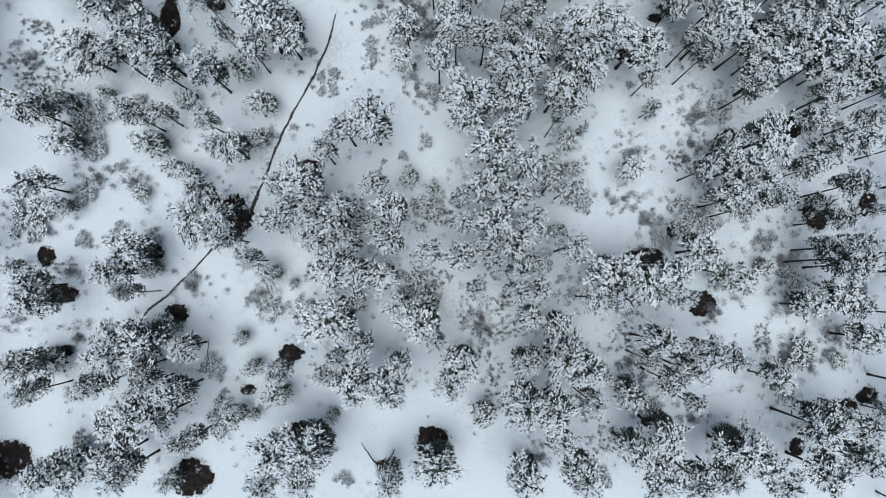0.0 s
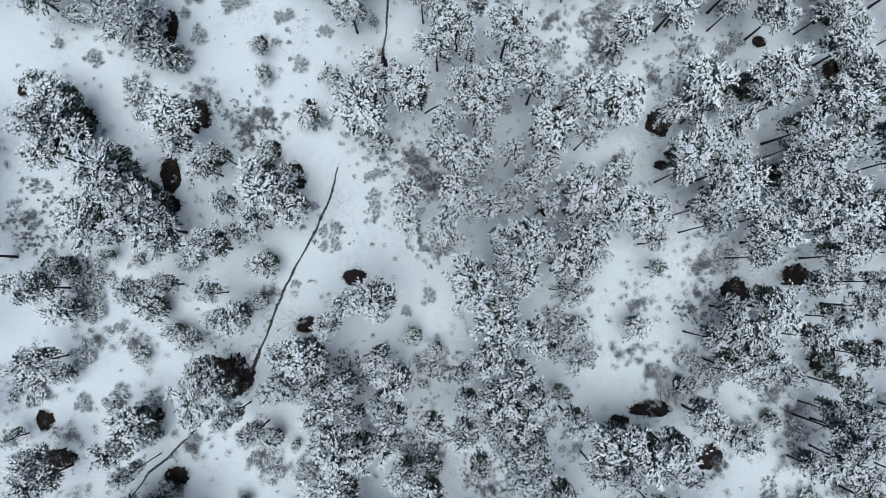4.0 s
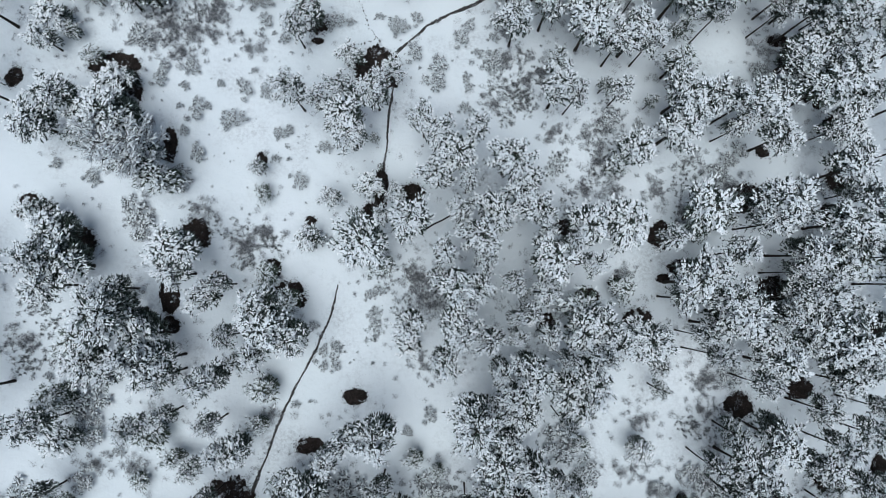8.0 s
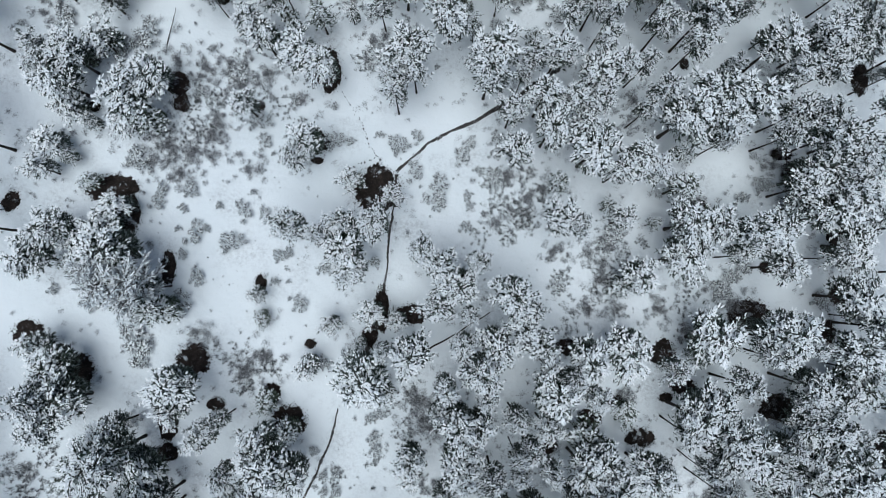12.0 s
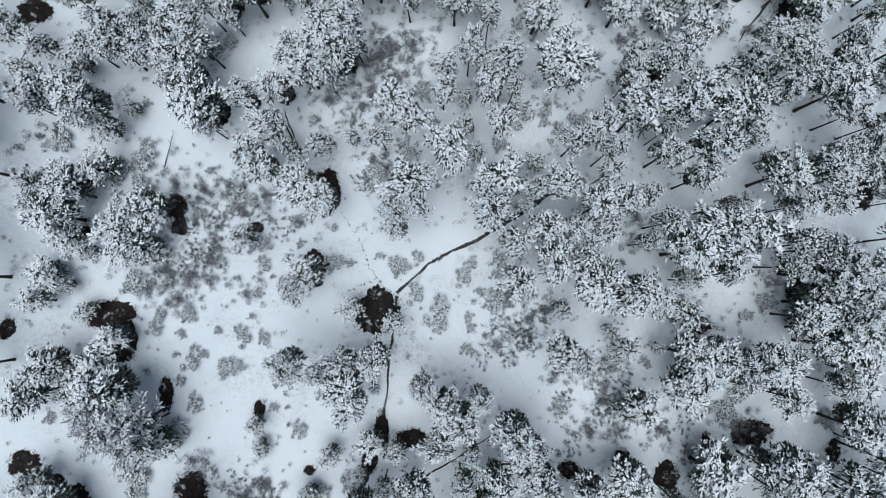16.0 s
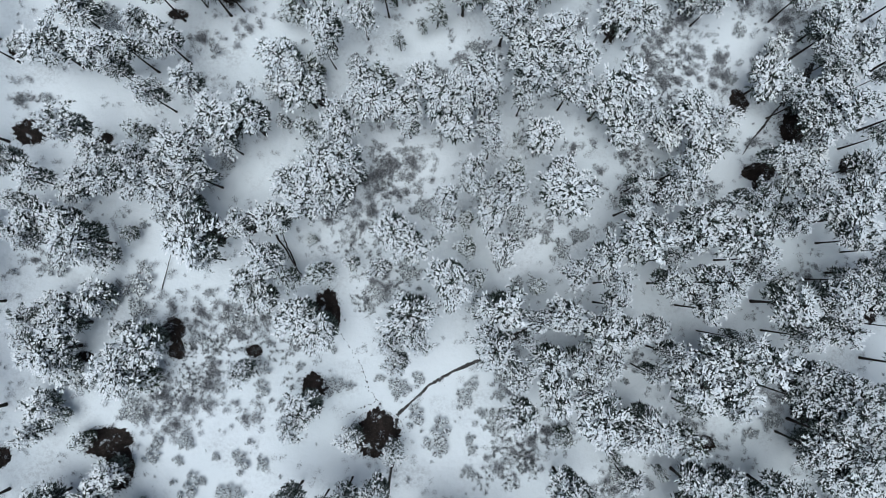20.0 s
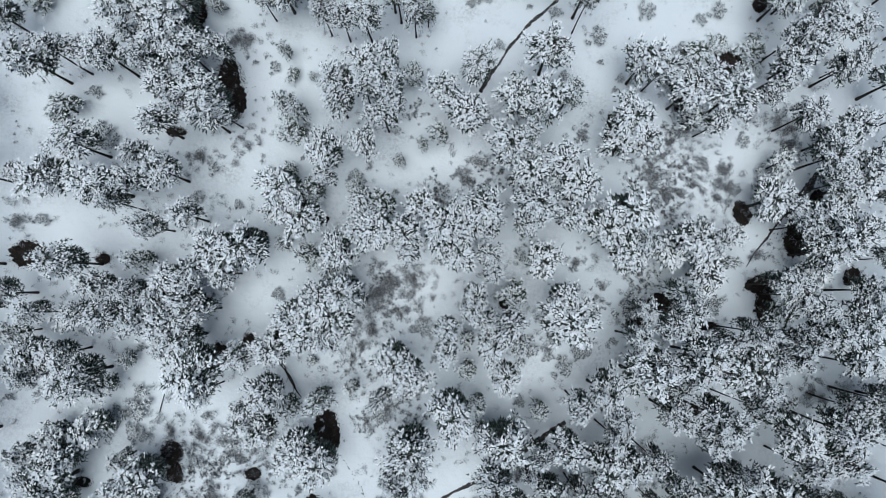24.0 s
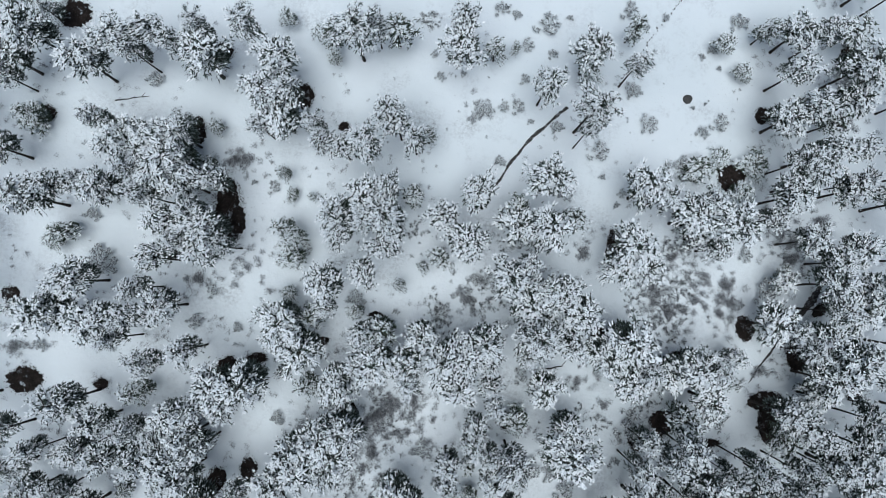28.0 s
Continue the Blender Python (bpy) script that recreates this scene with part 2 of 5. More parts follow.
# ---------------------------------------------------------------- trees
def make_pine(name, seed, shoots, snow, needles, snow_mat, low=0.60, grain=1.0):
    """A Scots pine 10 m high whose crown is 2 m in radius: bare dark trunk, crooked limbs, shoots laden with snow."""
    rng = random.Random(seed)
    h, r = 10.0, 2.0
    root = new(name)
    trunk, limbs, green, white = Soup(), Soup(), Soup(), Soup()
    bend = [Vector((rng.uniform(-0.35, 0.35), rng.uniform(-0.35, 0.35), 0)) for _ in range(3)]

    def stem(f):
        return bend[0] * math.sin(f * 3.1) * 0.5 + bend[1] * f * f * 0.6 + Vector((0, 0, h * f))
    pts = [stem(k / 9 * 0.98) - Vector((0, 0, 0.25 if k == 0 else 0)) for k in range(10)]
    trunk.tube(pts, [0.14 * (1 - 0.86 * k / 9) + (0.04 if k == 0 else 0) for k in range(10)], 6)
    n = 22
    per = shoots / n
    lean, lobe = rng.uniform(0, 6.283), rng.uniform(0, 6.283)
    for i in range(n):
        f = low + (0.98 - low) * ((i + rng.random()) / n) ** 0.85
        a = i * 2.39996 + rng.uniform(-0.35, 0.35)
        g = (f - low) / (1 - low)
        reach = r * (0.80 + 0.88 * g - 1.26 * g * g) * rng.uniform(0.70, 1.20) * (1 + 0.14 * math.cos(a - lean) + 0.12 * math.cos(3 * a - lobe))
        reach = max(reach, 0.30)
        b = stem(f)
        rise = 0.08 + 0.50 * g * g
        way = Vector((math.cos(a), math.sin(a), 0))
        cross = Vector((-way.y, way.x, 0))
        mid = b + way * reach * 0.5 + Vector((0, 0, reach * 0.5 * (rise + 0.25)))
        tip = b + way * reach + Vector((0, 0, reach * (rise - 0.10)))
        limbs.tube([b, mid, tip], [0.045, 0.028, 0.010], 3)
        # broad dark blades under each limb put shade into the gaps between shoots
        for _ in range(6):
            green.blades(b.lerp(tip, rng.uniform(0.1, 0.95)) - Vector((0, 0, 0.12)), way, 0.50, 0.6, 1, rng, 0.12)
        m = max(3, int(per * (0.40 + 0.85 * reach / r) + rng.random()))
        for k in range(m):
            q = 0.10 + 0.92 * ((k + rng.random()) / m) ** 0.8
            p = b.lerp(mid, q * 2) if q < 0.5 else mid.lerp(tip, q * 2 - 1)
            fan = rng.gauss(0, 0.75)
            d = (Matrix.Rotation(fan, 3, "Z") @ way + Vector((0, 0, rng.uniform(-0.15, 0.55)))).normalized()
            p = p + cross * math.sin(fan) * reach * 0.22 * q + Vector((rng.gauss(0, 0.07), rng.gauss(0, 0.07), rng.gauss(0, 0.12)))
            size = grain * rng.uniform(0.75, 1.3)
            # snow thins towards the north-east side, which leaves that side of the crown darker
            north_east = way.x * 0.6 + way.y * 0.8
            held = snow * (1 - 0.42 * max(0.0, north_east) * min(1.0, q * 1.3))
            # the load lies in lobes, with dark gaps between them
            lobe_here = noise.noise(p * 1.35 + Vector((seed * 3.7, 0, 0))) + 0.25 * (p.z / h - 0.8) > -0.04
            held *= 1.0 if lobe_here else 0.45
            green.blades(p - Vector((0, 0, 0.12)), d, 0.24 * size, 0.75, 3, rng, 0.055)
            for e in (-0.62, 0.0, 0.62) if lobe_here else (-0.3, 0.3):
                if rng.random() < held:
                    turn = Matrix.Rotation(e + rng.gauss(0, 0.2), 3, "Z") @ d
                    long = size * rng.uniform(0.16, 0.29) * (1.0 if abs(e) < 0.4 else 0.8)
                    at = p + turn * (long * 0.5) + Vector((rng.gauss(0, 0.07), rng.gauss(0, 0.07), 0.05 + 0.05 * rng.random()))
                    white.lump(at, turn, long, 0.050 * size * rng.uniform(0.7, 1.3), 0.05 * size, rng)
    # dark snowless shoots low on the north-east, also standing in for shade beneath
    for _ in range(int(shoots * 0.5)):
        a, q = 0.93 + rng.gauss(0, 0.75), r * (0.10 + 0.72 * math.sqrt(rng.random()))
        p = stem(low) + Vector((q * math.cos(a), q * math.sin(a), -0.02 * h - 0.16 * h * rng.random() - 0.15 * q))
        green.blades(p, Vector((math.cos(a), math.sin(a), rng.uniform(-0.4, 0.2))).normalized(), 0.36, 0.7, 2, rng, 0.075)
        if rng.random() < 0.12:
            limbs.tube([stem(low - 0.05 * rng.random()), p], [0.02, 0.006], 3)
    # more snowless dark shoots deep inside, added to deepen shade in the gaps
    for _ in range(int(shoots * 0.35)):
        a, q = rng.uniform(0, 6.283), r * 0.8 * math.sqrt(rng.random())
        p = stem(low + 0.12 * rng.random()) + Vector((q * math.cos(a), q * math.sin(a), 0.04 * q))
        green.blades(p, Vector((math.cos(a), math.sin(a), rng.uniform(-0.2, 0.3))).normalized(), 0.34, 0.7, 2, rng, 0.070)
    part("trunk", mesh_from("pine_trunk", trunk.v, trunk.f, BARK, True), root, "dark bare trunk")
    stuff("branchwork", mesh_from("pine_limbs", limbs.v, limbs.f, BARK), root)
    stuff("foliage", mesh_from("pine_needles", green.v, green.f, needles), root, "dark green needle shoots")
    stuff("snow_cover", mesh_from("pine_snow", white.v, white.f, snow_mat), root, "clumps of white snow on the shoots")
    return root


def make_bush(seed, count, snow, flat, mat, name):
    """A low bush 1 m in radius: a dozen rounded tufts of fine stems and shoots, each capped with frost."""
    rng = random.Random(seed)
    root = new(name)
    stems, shoots, white = Soup(), Soup(), Soup()
    ph = [rng.uniform(0, 6.28) for _ in range(2)]
    hubs = []
    for i in range(count):
        a, q = i * 2.39996 + rng.uniform(-0.3, 0.3), math.sqrt((i + 0.5) / count)
        q *= 0.84 * (1 + 0.22 * math.sin(2 * a + ph[0]) + 0.16 * math.sin(3 * a + ph[1])) * rng.uniform(0.85, 1.12)
        hubs.append((q * math.cos(a), q * math.sin(a), flat * (1.05 - 0.5 * q) * rng.uniform(0.75, 1.1), rng.uniform(0.20, 0.33)))
    for hx, hy, hz, hr in hubs:
        for _ in range(3):
            stems.tube([Vector((hx * 0.7 + rng.gauss(0, 0.05), hy * 0.7 + rng.gauss(0, 0.05), -0.05)), Vector((hx + rng.gauss(0, 0.06), hy + rng.gauss(0, 0.06), hz))], [0.014, 0.005], 3)
        for _ in range(34):
            a, e = rng.uniform(0, 6.283), math.asin(rng.uniform(0.05, 1.0))
            d = Vector((math.cos(a) * math.cos(e), math.sin(a) * math.cos(e), math.sin(e)))
            p = Vector((hx, hy, hz - hr * 0.4)) + d * hr * rng.uniform(0.45, 0.85)
            shoots.blades(p, d, 0.14, 0.55, 3, rng, 0.028)
            if rng.random() < snow * (0.35 + 0.9 * d.z):
                white.lump(p + d * 0.07, Vector((math.cos(a), math.sin(a), 0.2)).normalized(), 0.10, 0.026, 0.02, rng)
    stuff("stemwork", mesh_from("bush_stems", stems.v, stems.f, TWIG), root)
    stuff("foliage", mesh_from("bush_shoots", shoots.v, shoots.f, mat), root)
    stuff("snow_cover", mesh_from("bush_snow", white.v, white.f, THIN_SNOW), root, "crumbs of snow between the shoots")
    return root


def make_heather(seed):
    """Scattered tips of low heather that break through thin snow, 1 m in radius."""
    rng = random.Random(seed)
    s = Soup()
    hubs = [(math.sqrt(rng.random()) * 1.1, rng.uniform(0, 6.283), rng.uniform(0.05, 0.14)) for _ in range(15)]
    for i in range(420):
        q, a, w = hubs[i % 15]
        x, y = q * math.cos(a) + rng.gauss(0, w), q * math.sin(a) + rng.gauss(0, w)
        s.blades(Vector((x, y, rng.uniform(0.02, 0.14))), Vector((rng.gauss(0, 0.5), rng.gauss(0, 0.5), 1)).normalized(), 0.13, 0.7, 2, rng, 0.013)
    return mesh_from("heather", s.v, s.f, HEATHER)


def thicket(x, y, r):
    """A thicket of thin frosted twigs, knee- to hip-high, that lets the snow show through."""
    rng = random.Random(int(x * 61 + y * 23))
    soup = Soup()
    for _ in range(int(6.5 * r * r) + 5):
        a, q = rng.uniform(0, 6.283), r * abs(rng.gauss(0, 0.72))
        px, py = x + q * math.cos(a), y + q * math.sin(a) * 0.85
        if noise.noise((px * 0.9, py * 0.9, 3.0)) < -0.30:
            continue
        tall, wide = rng.uniform(0.25, 0.85), rng.uniform(0.22, 0.48)
        foot = Vector((px, py, ground_z(px, py) - 0.04))
        for _ in range(int(20 + 58 * wide)):
            # a stem leans out of the stool and forks into finer, frosted twigs
            a, lean = rng.uniform(0, 6.283), wide * math.sqrt(rng.random())
            tip = foot + Vector((lean * math.cos(a), lean * math.sin(a), tall * rng.uniform(0.55, 1.0)))
            d = (tip - foot).normalized()
            side = d.orthogonal().normalized() * 0.008
            base = foot.lerp(tip, 0.35)
            soup.add([base - side, base + side, tip], [(0, 1, 2)])
            soup.blades(tip, (d + Vector((rng.gauss(0, 0.5), rng.gauss(0, 0.5), 0))).normalized(), 0.16, 0.6, 2, rng, 0.013)
    ob = new("thicket", mesh_from("thicket", soup.v, soup.f, SCRUB))
    tagged(ob, "thicket of thin frosted grey twigs between pines", "thicket", "thickets", "stuff")


def make_birch(seed):
    """A bare birch 8 m high whose frosted twigs reach 2 m out."""
    rng = random.Random(seed)
    root = new("birch_tree")
    trunk, limbs, twigs, white = Soup(), Soup(), Soup(), Soup()
    pts = [Vector((0.15 * math.sin(k), 0.12 * math.cos(k * 1.3), 8 * k / 7 - (0.2 if k == 0 else 0))) for k in range(8)]
    trunk.tube(pts, [0.11 * (1 - 0.88 * k / 7) for k in range(8)], 6)
    for i in range(30):
        f = rng.uniform(0.35, 0.98)
        a = i * 2.4 + rng.uniform(-0.4, 0.4)
        reach = 2.0 * rng.uniform(0.6, 1.1) * (1.25 - f * 0.75)
        b = pts[int(f * 7)].lerp(pts[min(7, int(f * 7) + 1)], f * 7 % 1)
        way = Vector((math.cos(a), math.sin(a), rng.uniform(0.35, 0.8)))
        tip = b + way * reach
        limbs.tube([b, b.lerp(tip, 0.5) + Vector((0, 0, 0.1)), tip], [0.03, 0.018, 0.006], 4)
        for _ in range(13):
            p = b.lerp(tip, rng.uniform(0.3, 1))
            e = (way + Vector((rng.gauss(0, 0.7), rng.gauss(0, 0.7), rng.gauss(-0.2, 0.4)))).normalized()
            q = p + e * rng.uniform(0.3, 0.8)
            twigs.tube([p, q], [0.010, 0.004], 3)
            for _ in range(5):
                white.lump(p.lerp(q, rng.uniform(0.2, 1)), e, 0.26, 0.06, 0.02, rng)
                twigs.blades(p.lerp(q, rng.uniform(0.2, 1)), e, 0.35, 0.5, 2, rng, 0.012)
    part("trunk", mesh_from("birch_trunk", trunk.v, trunk.f, BARK, True), root)
    stuff("branchwork", mesh_from("birch_limbs", limbs.v, limbs.f, TWIG), root)
    stuff("twigwork", mesh_from("birch_twigs", twigs.v, twigs.f, TWIG), root)
    stuff("frost_cover", mesh_from("birch_frost", white.v, white.f, THIN_SNOW), root, "thin frost along bare twigs")
    return root


def log(label, a, b, radius, lift=0.0, stubs=3, leaning=False):
    """A dead stem from a to b (x, y), lying in the snow or leaning with its far end raised, with broken side stubs."""
    rng = random.Random(int(a[0] * 53 + a[1] * 29))
    soup = Soup()
    pts = []
    for k in range(9):
        f = k / 8
        x, y = a[0] + (b[0] - a[0]) * f, a[1] + (b[1] - a[1]) * f
        pts.append(Vector((x + rng.gauss(0, radius * 0.5), y + rng.gauss(0, radius * 0.5), ground_z(x, y) + radius * 0.5 + lift * f)))
    soup.tube(pts, [radius * (1 - 0.6 * k / 8) * rng.uniform(0.9, 1.1) for k in range(9)], 8)
    way = (pts[-1] - pts[0]).normalized()
    stub = Soup()
    for _ in range(stubs):
        p = pts[rng.randrange(3, 8)]
        d = (way + way.cross(Vector((0, 0, 1))) * rng.choice((-1, 1)) * rng.uniform(0.6, 1.4) + Vector((0, 0, rng.uniform(0, 0.4)))).normalized()
        stub.tube([p, p + d * rng.uniform(0.2, 0.7)], [radius * 0.4, radius * 0.12], 5)
    kind = "leaning_stem" if leaning else "fallen_log"
    root = new(kind)
    part("stem", mesh_from("log_stem", soup.v, soup.f, BARK, True), root)
    if stubs:
        stuff("branch_stubs", mesh_from("log_stubs", stub.v, stub.f, BARK), root)
    tagged(root, label, "dead stem" if leaning else "log", "dead wood")


def boulder(x, y, r):
    """A dark rounded stone, half sunk in the snow."""
    rng = random.Random(3)
    bm = bmesh.new()
    bmesh.ops.create_icosphere(bm, subdivisions=3, radius=r)
    for v in bm.verts:
        v.co *= 1 + 0.22 * noise.noise(v.co * 2.2 / r) + 0.08 * noise.noise(v.co * 6 / r)
        v.co.z *= 0.6
    me = bpy.data.meshes.new("boulder")
    bm.to_mesh(me)
    bm.free()
    me.materials.append(STONE)
    ob = new("boulder", me)
    ob.matrix_basis = Matrix.Translation((x, y, ground_z(x, y) + r * 0.15))
    tagged(ob, "dark rounded stone half sunk in snow", "stone")


LARGE = [make_pine("pine_tree", 10 + k, 540, 0.97, NEEDLES, TUFT_SNOW, 0.64) for k in range(10)]
TRUNKED = [make_pine("tall_pine", 130 + k, 480, 0.97, NEEDLES, TUFT_SNOW, 0.70) for k in range(6)]
SMALL = [make_pine("slender_pine", 30 + k, 400, 0.96, NEEDLES, TUFT_SNOW, 0.66, 1.15) for k in range(8)]
YOUNG = [make_pine("young_pine", 150 + k, 330, 0.97, NEEDLES, TUFT_SNOW, 0.46, 1.3) for k in range(6)]
GREEN = [make_pine("green_pine", 50 + k, 320, 0.80, DARK_NEEDLES, THIN_SNOW, 0.45, 1.25) for k in range(6)]
LOW_SHRUBS = [make_bush(170 + k, 7, 0.45, 0.6, SCRUB, "low_shrub") for k in range(5)]
BUSHES = [make_bush(70 + k, 15, 0.75, 0.9, HEATHER, "frosted_bush") for k in range(5)]
HEATHERS = [make_heather(90 + k) for k in range(5)]
BIRCHES = [make_birch(110 + k) for k in range(2)]
used = set()
count = {}
stands = []


def plant(stock, x, y, wide, high, label, category, group, lean=0.0):
    k = count[id(stock)] = count.get(id(stock), -1) + 1
    ob = stock[k % len(stock)]
    turn = 0.5 * math.sin(k * 2.399 + x)
    m = Matrix.Translation((x, y, ground_z(x, y))) @ Matrix.Rotation(lean, 4, "X") @ Matrix.Rotation(turn, 4, "Z") @ Matrix.Diagonal((wide * (1 + 0.12 * math.sin(y * 3.1)), wide * (1 + 0.12 * math.cos(x * 2.7)), high, 1))
    if ob in used:
        ob = copy_thing(ob, m)
    else:
        used.add(ob)
        ob.matrix_basis = m
    return tagged(ob, label, category, group)


def pine(x, y, h, r, bare_stem=False):
    """A snow-laden pine at x, y, of height h and crown radius r."""
    stands.append((x, y))
    size = "tall" if h > 9.5 else "young" if h < 7.2 else "middling"
    stock = TRUNKED if bare_stem else YOUNG if h < 7.2 else LARGE if r > 1.73 else SMALL
    plant(stock, x, y, r / 2 * 1.03, h / 10, f"{size} Scots pine laden with white snow" + (" on a long bare stem" if bare_stem else " on snowy heath"), "pine tree", "tall snowy pines" if r > 1.73 else "young snowy pines")


def green_pine(x, y, h, r):
    size = "tall" if h > 8 else "low young" if h < 4.5 else "young"
    plant(GREEN, x, y, r / 2, h / 10, f"{size} dark green pine with thin snow on its shoots", "pine tree", "green pines")


def bush(x, y, r):
    size = "small" if r < 0.5 else "wide" if r > 1.3 else "round"
    plant(BUSHES, x, y, r, min(1.0, 0.35 + 0.5 * r), f"{size} frosted grey bush standing in snow", "bush", "frosted bushes")


def low_shrub(x, y, r):
    plant(LOW_SHRUBS, x, y, r, min(0.8, 0.3 + 0.5 * r), ("tiny" if r < 0.25 else "low") + " dark heather tuft standing in open snow", "shrub", "low shrubs")


def birch(x, y, h, r):
    plant(BIRCHES, x, y, r / 2, h / 8, "bare birch with frosted grey twigs", "birch tree", "birches")


def heather(x, y, r):
    """A few stretches of heather over the patch, each at its own turn."""
    rng = random.Random(int(x * 91 + y * 7))
    for k in range(max(2, int(r * r * 1.1))):
        a, q = rng.uniform(0, 6.283), r * math.sqrt(rng.random()) * 1.0
        px, py = x + q * math.cos(a), y + q * math.sin(a)
        ob = new("heather_patch", HEATHERS[rng.randrange(5)])
        ob.matrix_basis = Matrix.Translation((px, py, ground_z(px, py))) @ Matrix.Rotation(rng.uniform(0, 6.283), 4, "Z") @ Matrix.Diagonal((1.0, 1.0, 1.3, 1))
        tagged(ob, "grey heather tips poking through thin snow", "heather", "heather patches", "stuff")


# trodden paths
trail("footpath", "narrow dark trodden footpath through snow", [(-10.08, 25.61, 0.5), (-10.61, 22.95, 1), (-11.76, 20.32, 1), (-13.11, 17.72, 0.9), (-14.24, 15.65, 1), (-15.68, 12.56, 1.3), (-16.69, 9.49, 0.8), (-17.60, 7.46, 1.8), (-18.70, 4.94, 3), (-20.39, 3.98, 2), (-21.91, 2.57, 0.6), (-24.67, -0.43, 1), (-27.06, -2.47, 1), (-28.39, -4.26, 0.6)], 0.21, PATH_SOIL)
trail("footpath", "dark trodden path that forks at a pine", [(-4.50, 47.85, 1.0), (-3.54, 48.74, 0.7), (-1.40, 50.64, 0.8), (0.76, 51.85, 1), (3.47, 53.01, 1.2), (5.12, 54.08, 1.4), (7.88, 55.69, 1.6), (8.72, 56.28, 2), (11.47, 58.06, 1)], 0.31, PATH_SOIL)
trail("footpath", "dark narrow path along the pine edge", [(-4.45, 47.60, 1.4), (-4.70, 44.90, 1), (-5.22, 41.90, 1.0), (-5.40, 40.00, 1.2), (-5.62, 37.53, 1), (-5.84, 35.96, 1.5), (-6.38, 33.35, 2.5), (-7.59, 30.52, 3), (-8.27, 29.51, 1.5)], 0.20, PATH_SOIL)
footprints("faint line of footprints in snow", [(-9.67, 55.55, 0.5), (-7.80, 52.55, 1), (-7.27, 50.64, 1), (-5.93, 48.90, 1.2)])
trail("footpath", "narrow dark trodden path through the open snow", [(12.41, 99.71, 1.2), (10.71, 98.30, 1), (8.73, 96.62, 1), (7.04, 94.67, 0.8), (5.08, 91.92, 1), (3.69, 89.73, 1.2)], 0.30, PATH_SOIL)
trail("footpath", "short dark trodden path between close pines", [(29.70, 72.65, 0.4), (30.70, 73.90, 0.9), (32.30, 75.80, 1.1), (34.80, 78.76, 0.8), (36.10, 80.30, 0.3)], 0.18, PATH_SOIL)
footprints("faint line of footprints in snow", [(24.09, 110.59, 1), (21.70, 107.78, 1), (19.91, 105.18, 1), (17.25, 101.74, 1)])
trail("footpath", "dark muddy track between dense pines", [(37.53, 81.97, 0.6), (36.59, 80.62, 1.1), (35.04, 78.99, 1), (34.04, 77.54, 0.6)], 0.7, PATH_SOIL)
footprints("faint line of footprints in snow", [(-9.61, 47.67, 0.6), (-7.78, 48.69, 1), (-6.09, 49.36, 0.8)])
footprints("faint wheel ruts in thin snow", [(33.68, 77.31, 1), (33.06, 76.39, 0.8), (32.38, 75.58, 0.8), (32.05, 74.55, 0.7)])
footprints("faint wheel ruts in thin snow", [(33.90, 76.85, 0.8), (33.22, 76.05, 0.8), (32.66, 75.01, 0.8)])

# snow-free ground under crowns, and one shaded spot painted the same way
bare(-22.97, -17.62, 1.74, 0.94, 0.00)
bare(-5.73, -17.13, 0.67, 0.83, 0.00)
bare(34.37, -16.46, 0.82)
bare(-38.91, -15.63, 1.92, 0.89, 0.00)
bare(-1.15, -14.93, 1.67, 0.73, 0.00)
bare(-13.38, -14.34, 1.53)
bare(20.30, -13.64, 1.26, 0.55, 0.00)
bare(39.72, -12.76, 1.05, 0.78, 0.00)
bare(41.83, -11.71, 1.09)
bare(-17.99, -9.85, 0.66, 0.67, 0.00)
bare(-14.16, -6.56, 1.10, 0.70, 0.00)
bare(-34.03, -5.95, 0.64, 0.75, 0.00)
bare(-24.63, -2.81, 1.08, 0.80, 0.00)
bare(35.16, -2.68, 0.82, 0.64, 0.00)
bare(25.44, -2.49, 1.38, 0.83, 0.00)
bare(39.25, -2.48, 1.05, 0.67, 0.00)
bare(-34.57, -0.83, 1.39, 0.54, 0.00)
bare(16.56, 1.19, 0.91, 0.62, 0.00)
bare(19.66, 2.24, 1.95, 0.41, 0.00)
bare(-36.10, 2.50, 0.96, 0.78, 1.57)
bare(-26.96, 2.73, 1.30, 0.83, 0.00)
bare(22.54, 4.66, 0.69, 0.83, 1.57)
bare(-19.14, 6.17, 1.86, 0.82, 1.57)
bare(37.28, 6.46, 1.87, 0.75, 1.57)
bare(-20.94, 7.23, 0.76, 0.86, 1.57)
bare(42.70, 7.38, 1.37)
bare(-12.70, 10.76, 1.32, 0.58, 0.00)
bare(28.53, 13.51, 1.39, 0.92, 0.00)
bare(34.69, 14.92, 1.51, 0.69, 0.00)
bare(-8.49, 15.14, 1.11, 0.70, 0.00)
# shade at the eastern edge, painted as a dark patch
bare(43.52, 20.39, 1.65, 0.71, 1.57)
bare(9.82, 21.74, 0.90, 0.88, 1.57)
bare(-25.43, 22.02, 0.98, 0.78, 0.00)
bare(18.69, 22.13, 1.37, 0.67, 0.00)
bare(13.73, 24.11, 1.14, 0.90, 0.00)
bare(-14.55, 24.63, 1.54, 0.93, 0.00)
bare(32.44, 24.66, 1.74, 0.73, 0.00)
bare(-25.38, 24.95, 1.84, 0.47, 1.57)
bare(16.54, 25.43, 0.80, 1.00, 0.00)
bare(21.33, 25.91, 0.69, 0.67, 0.00)
bare(-21.08, 26.29, 0.76, 0.86, 0.00)
bare(23.06, 26.99, 1.26, 0.55, 0.00)
bare(-16.11, 27.17, 0.88, 0.88, 1.57)
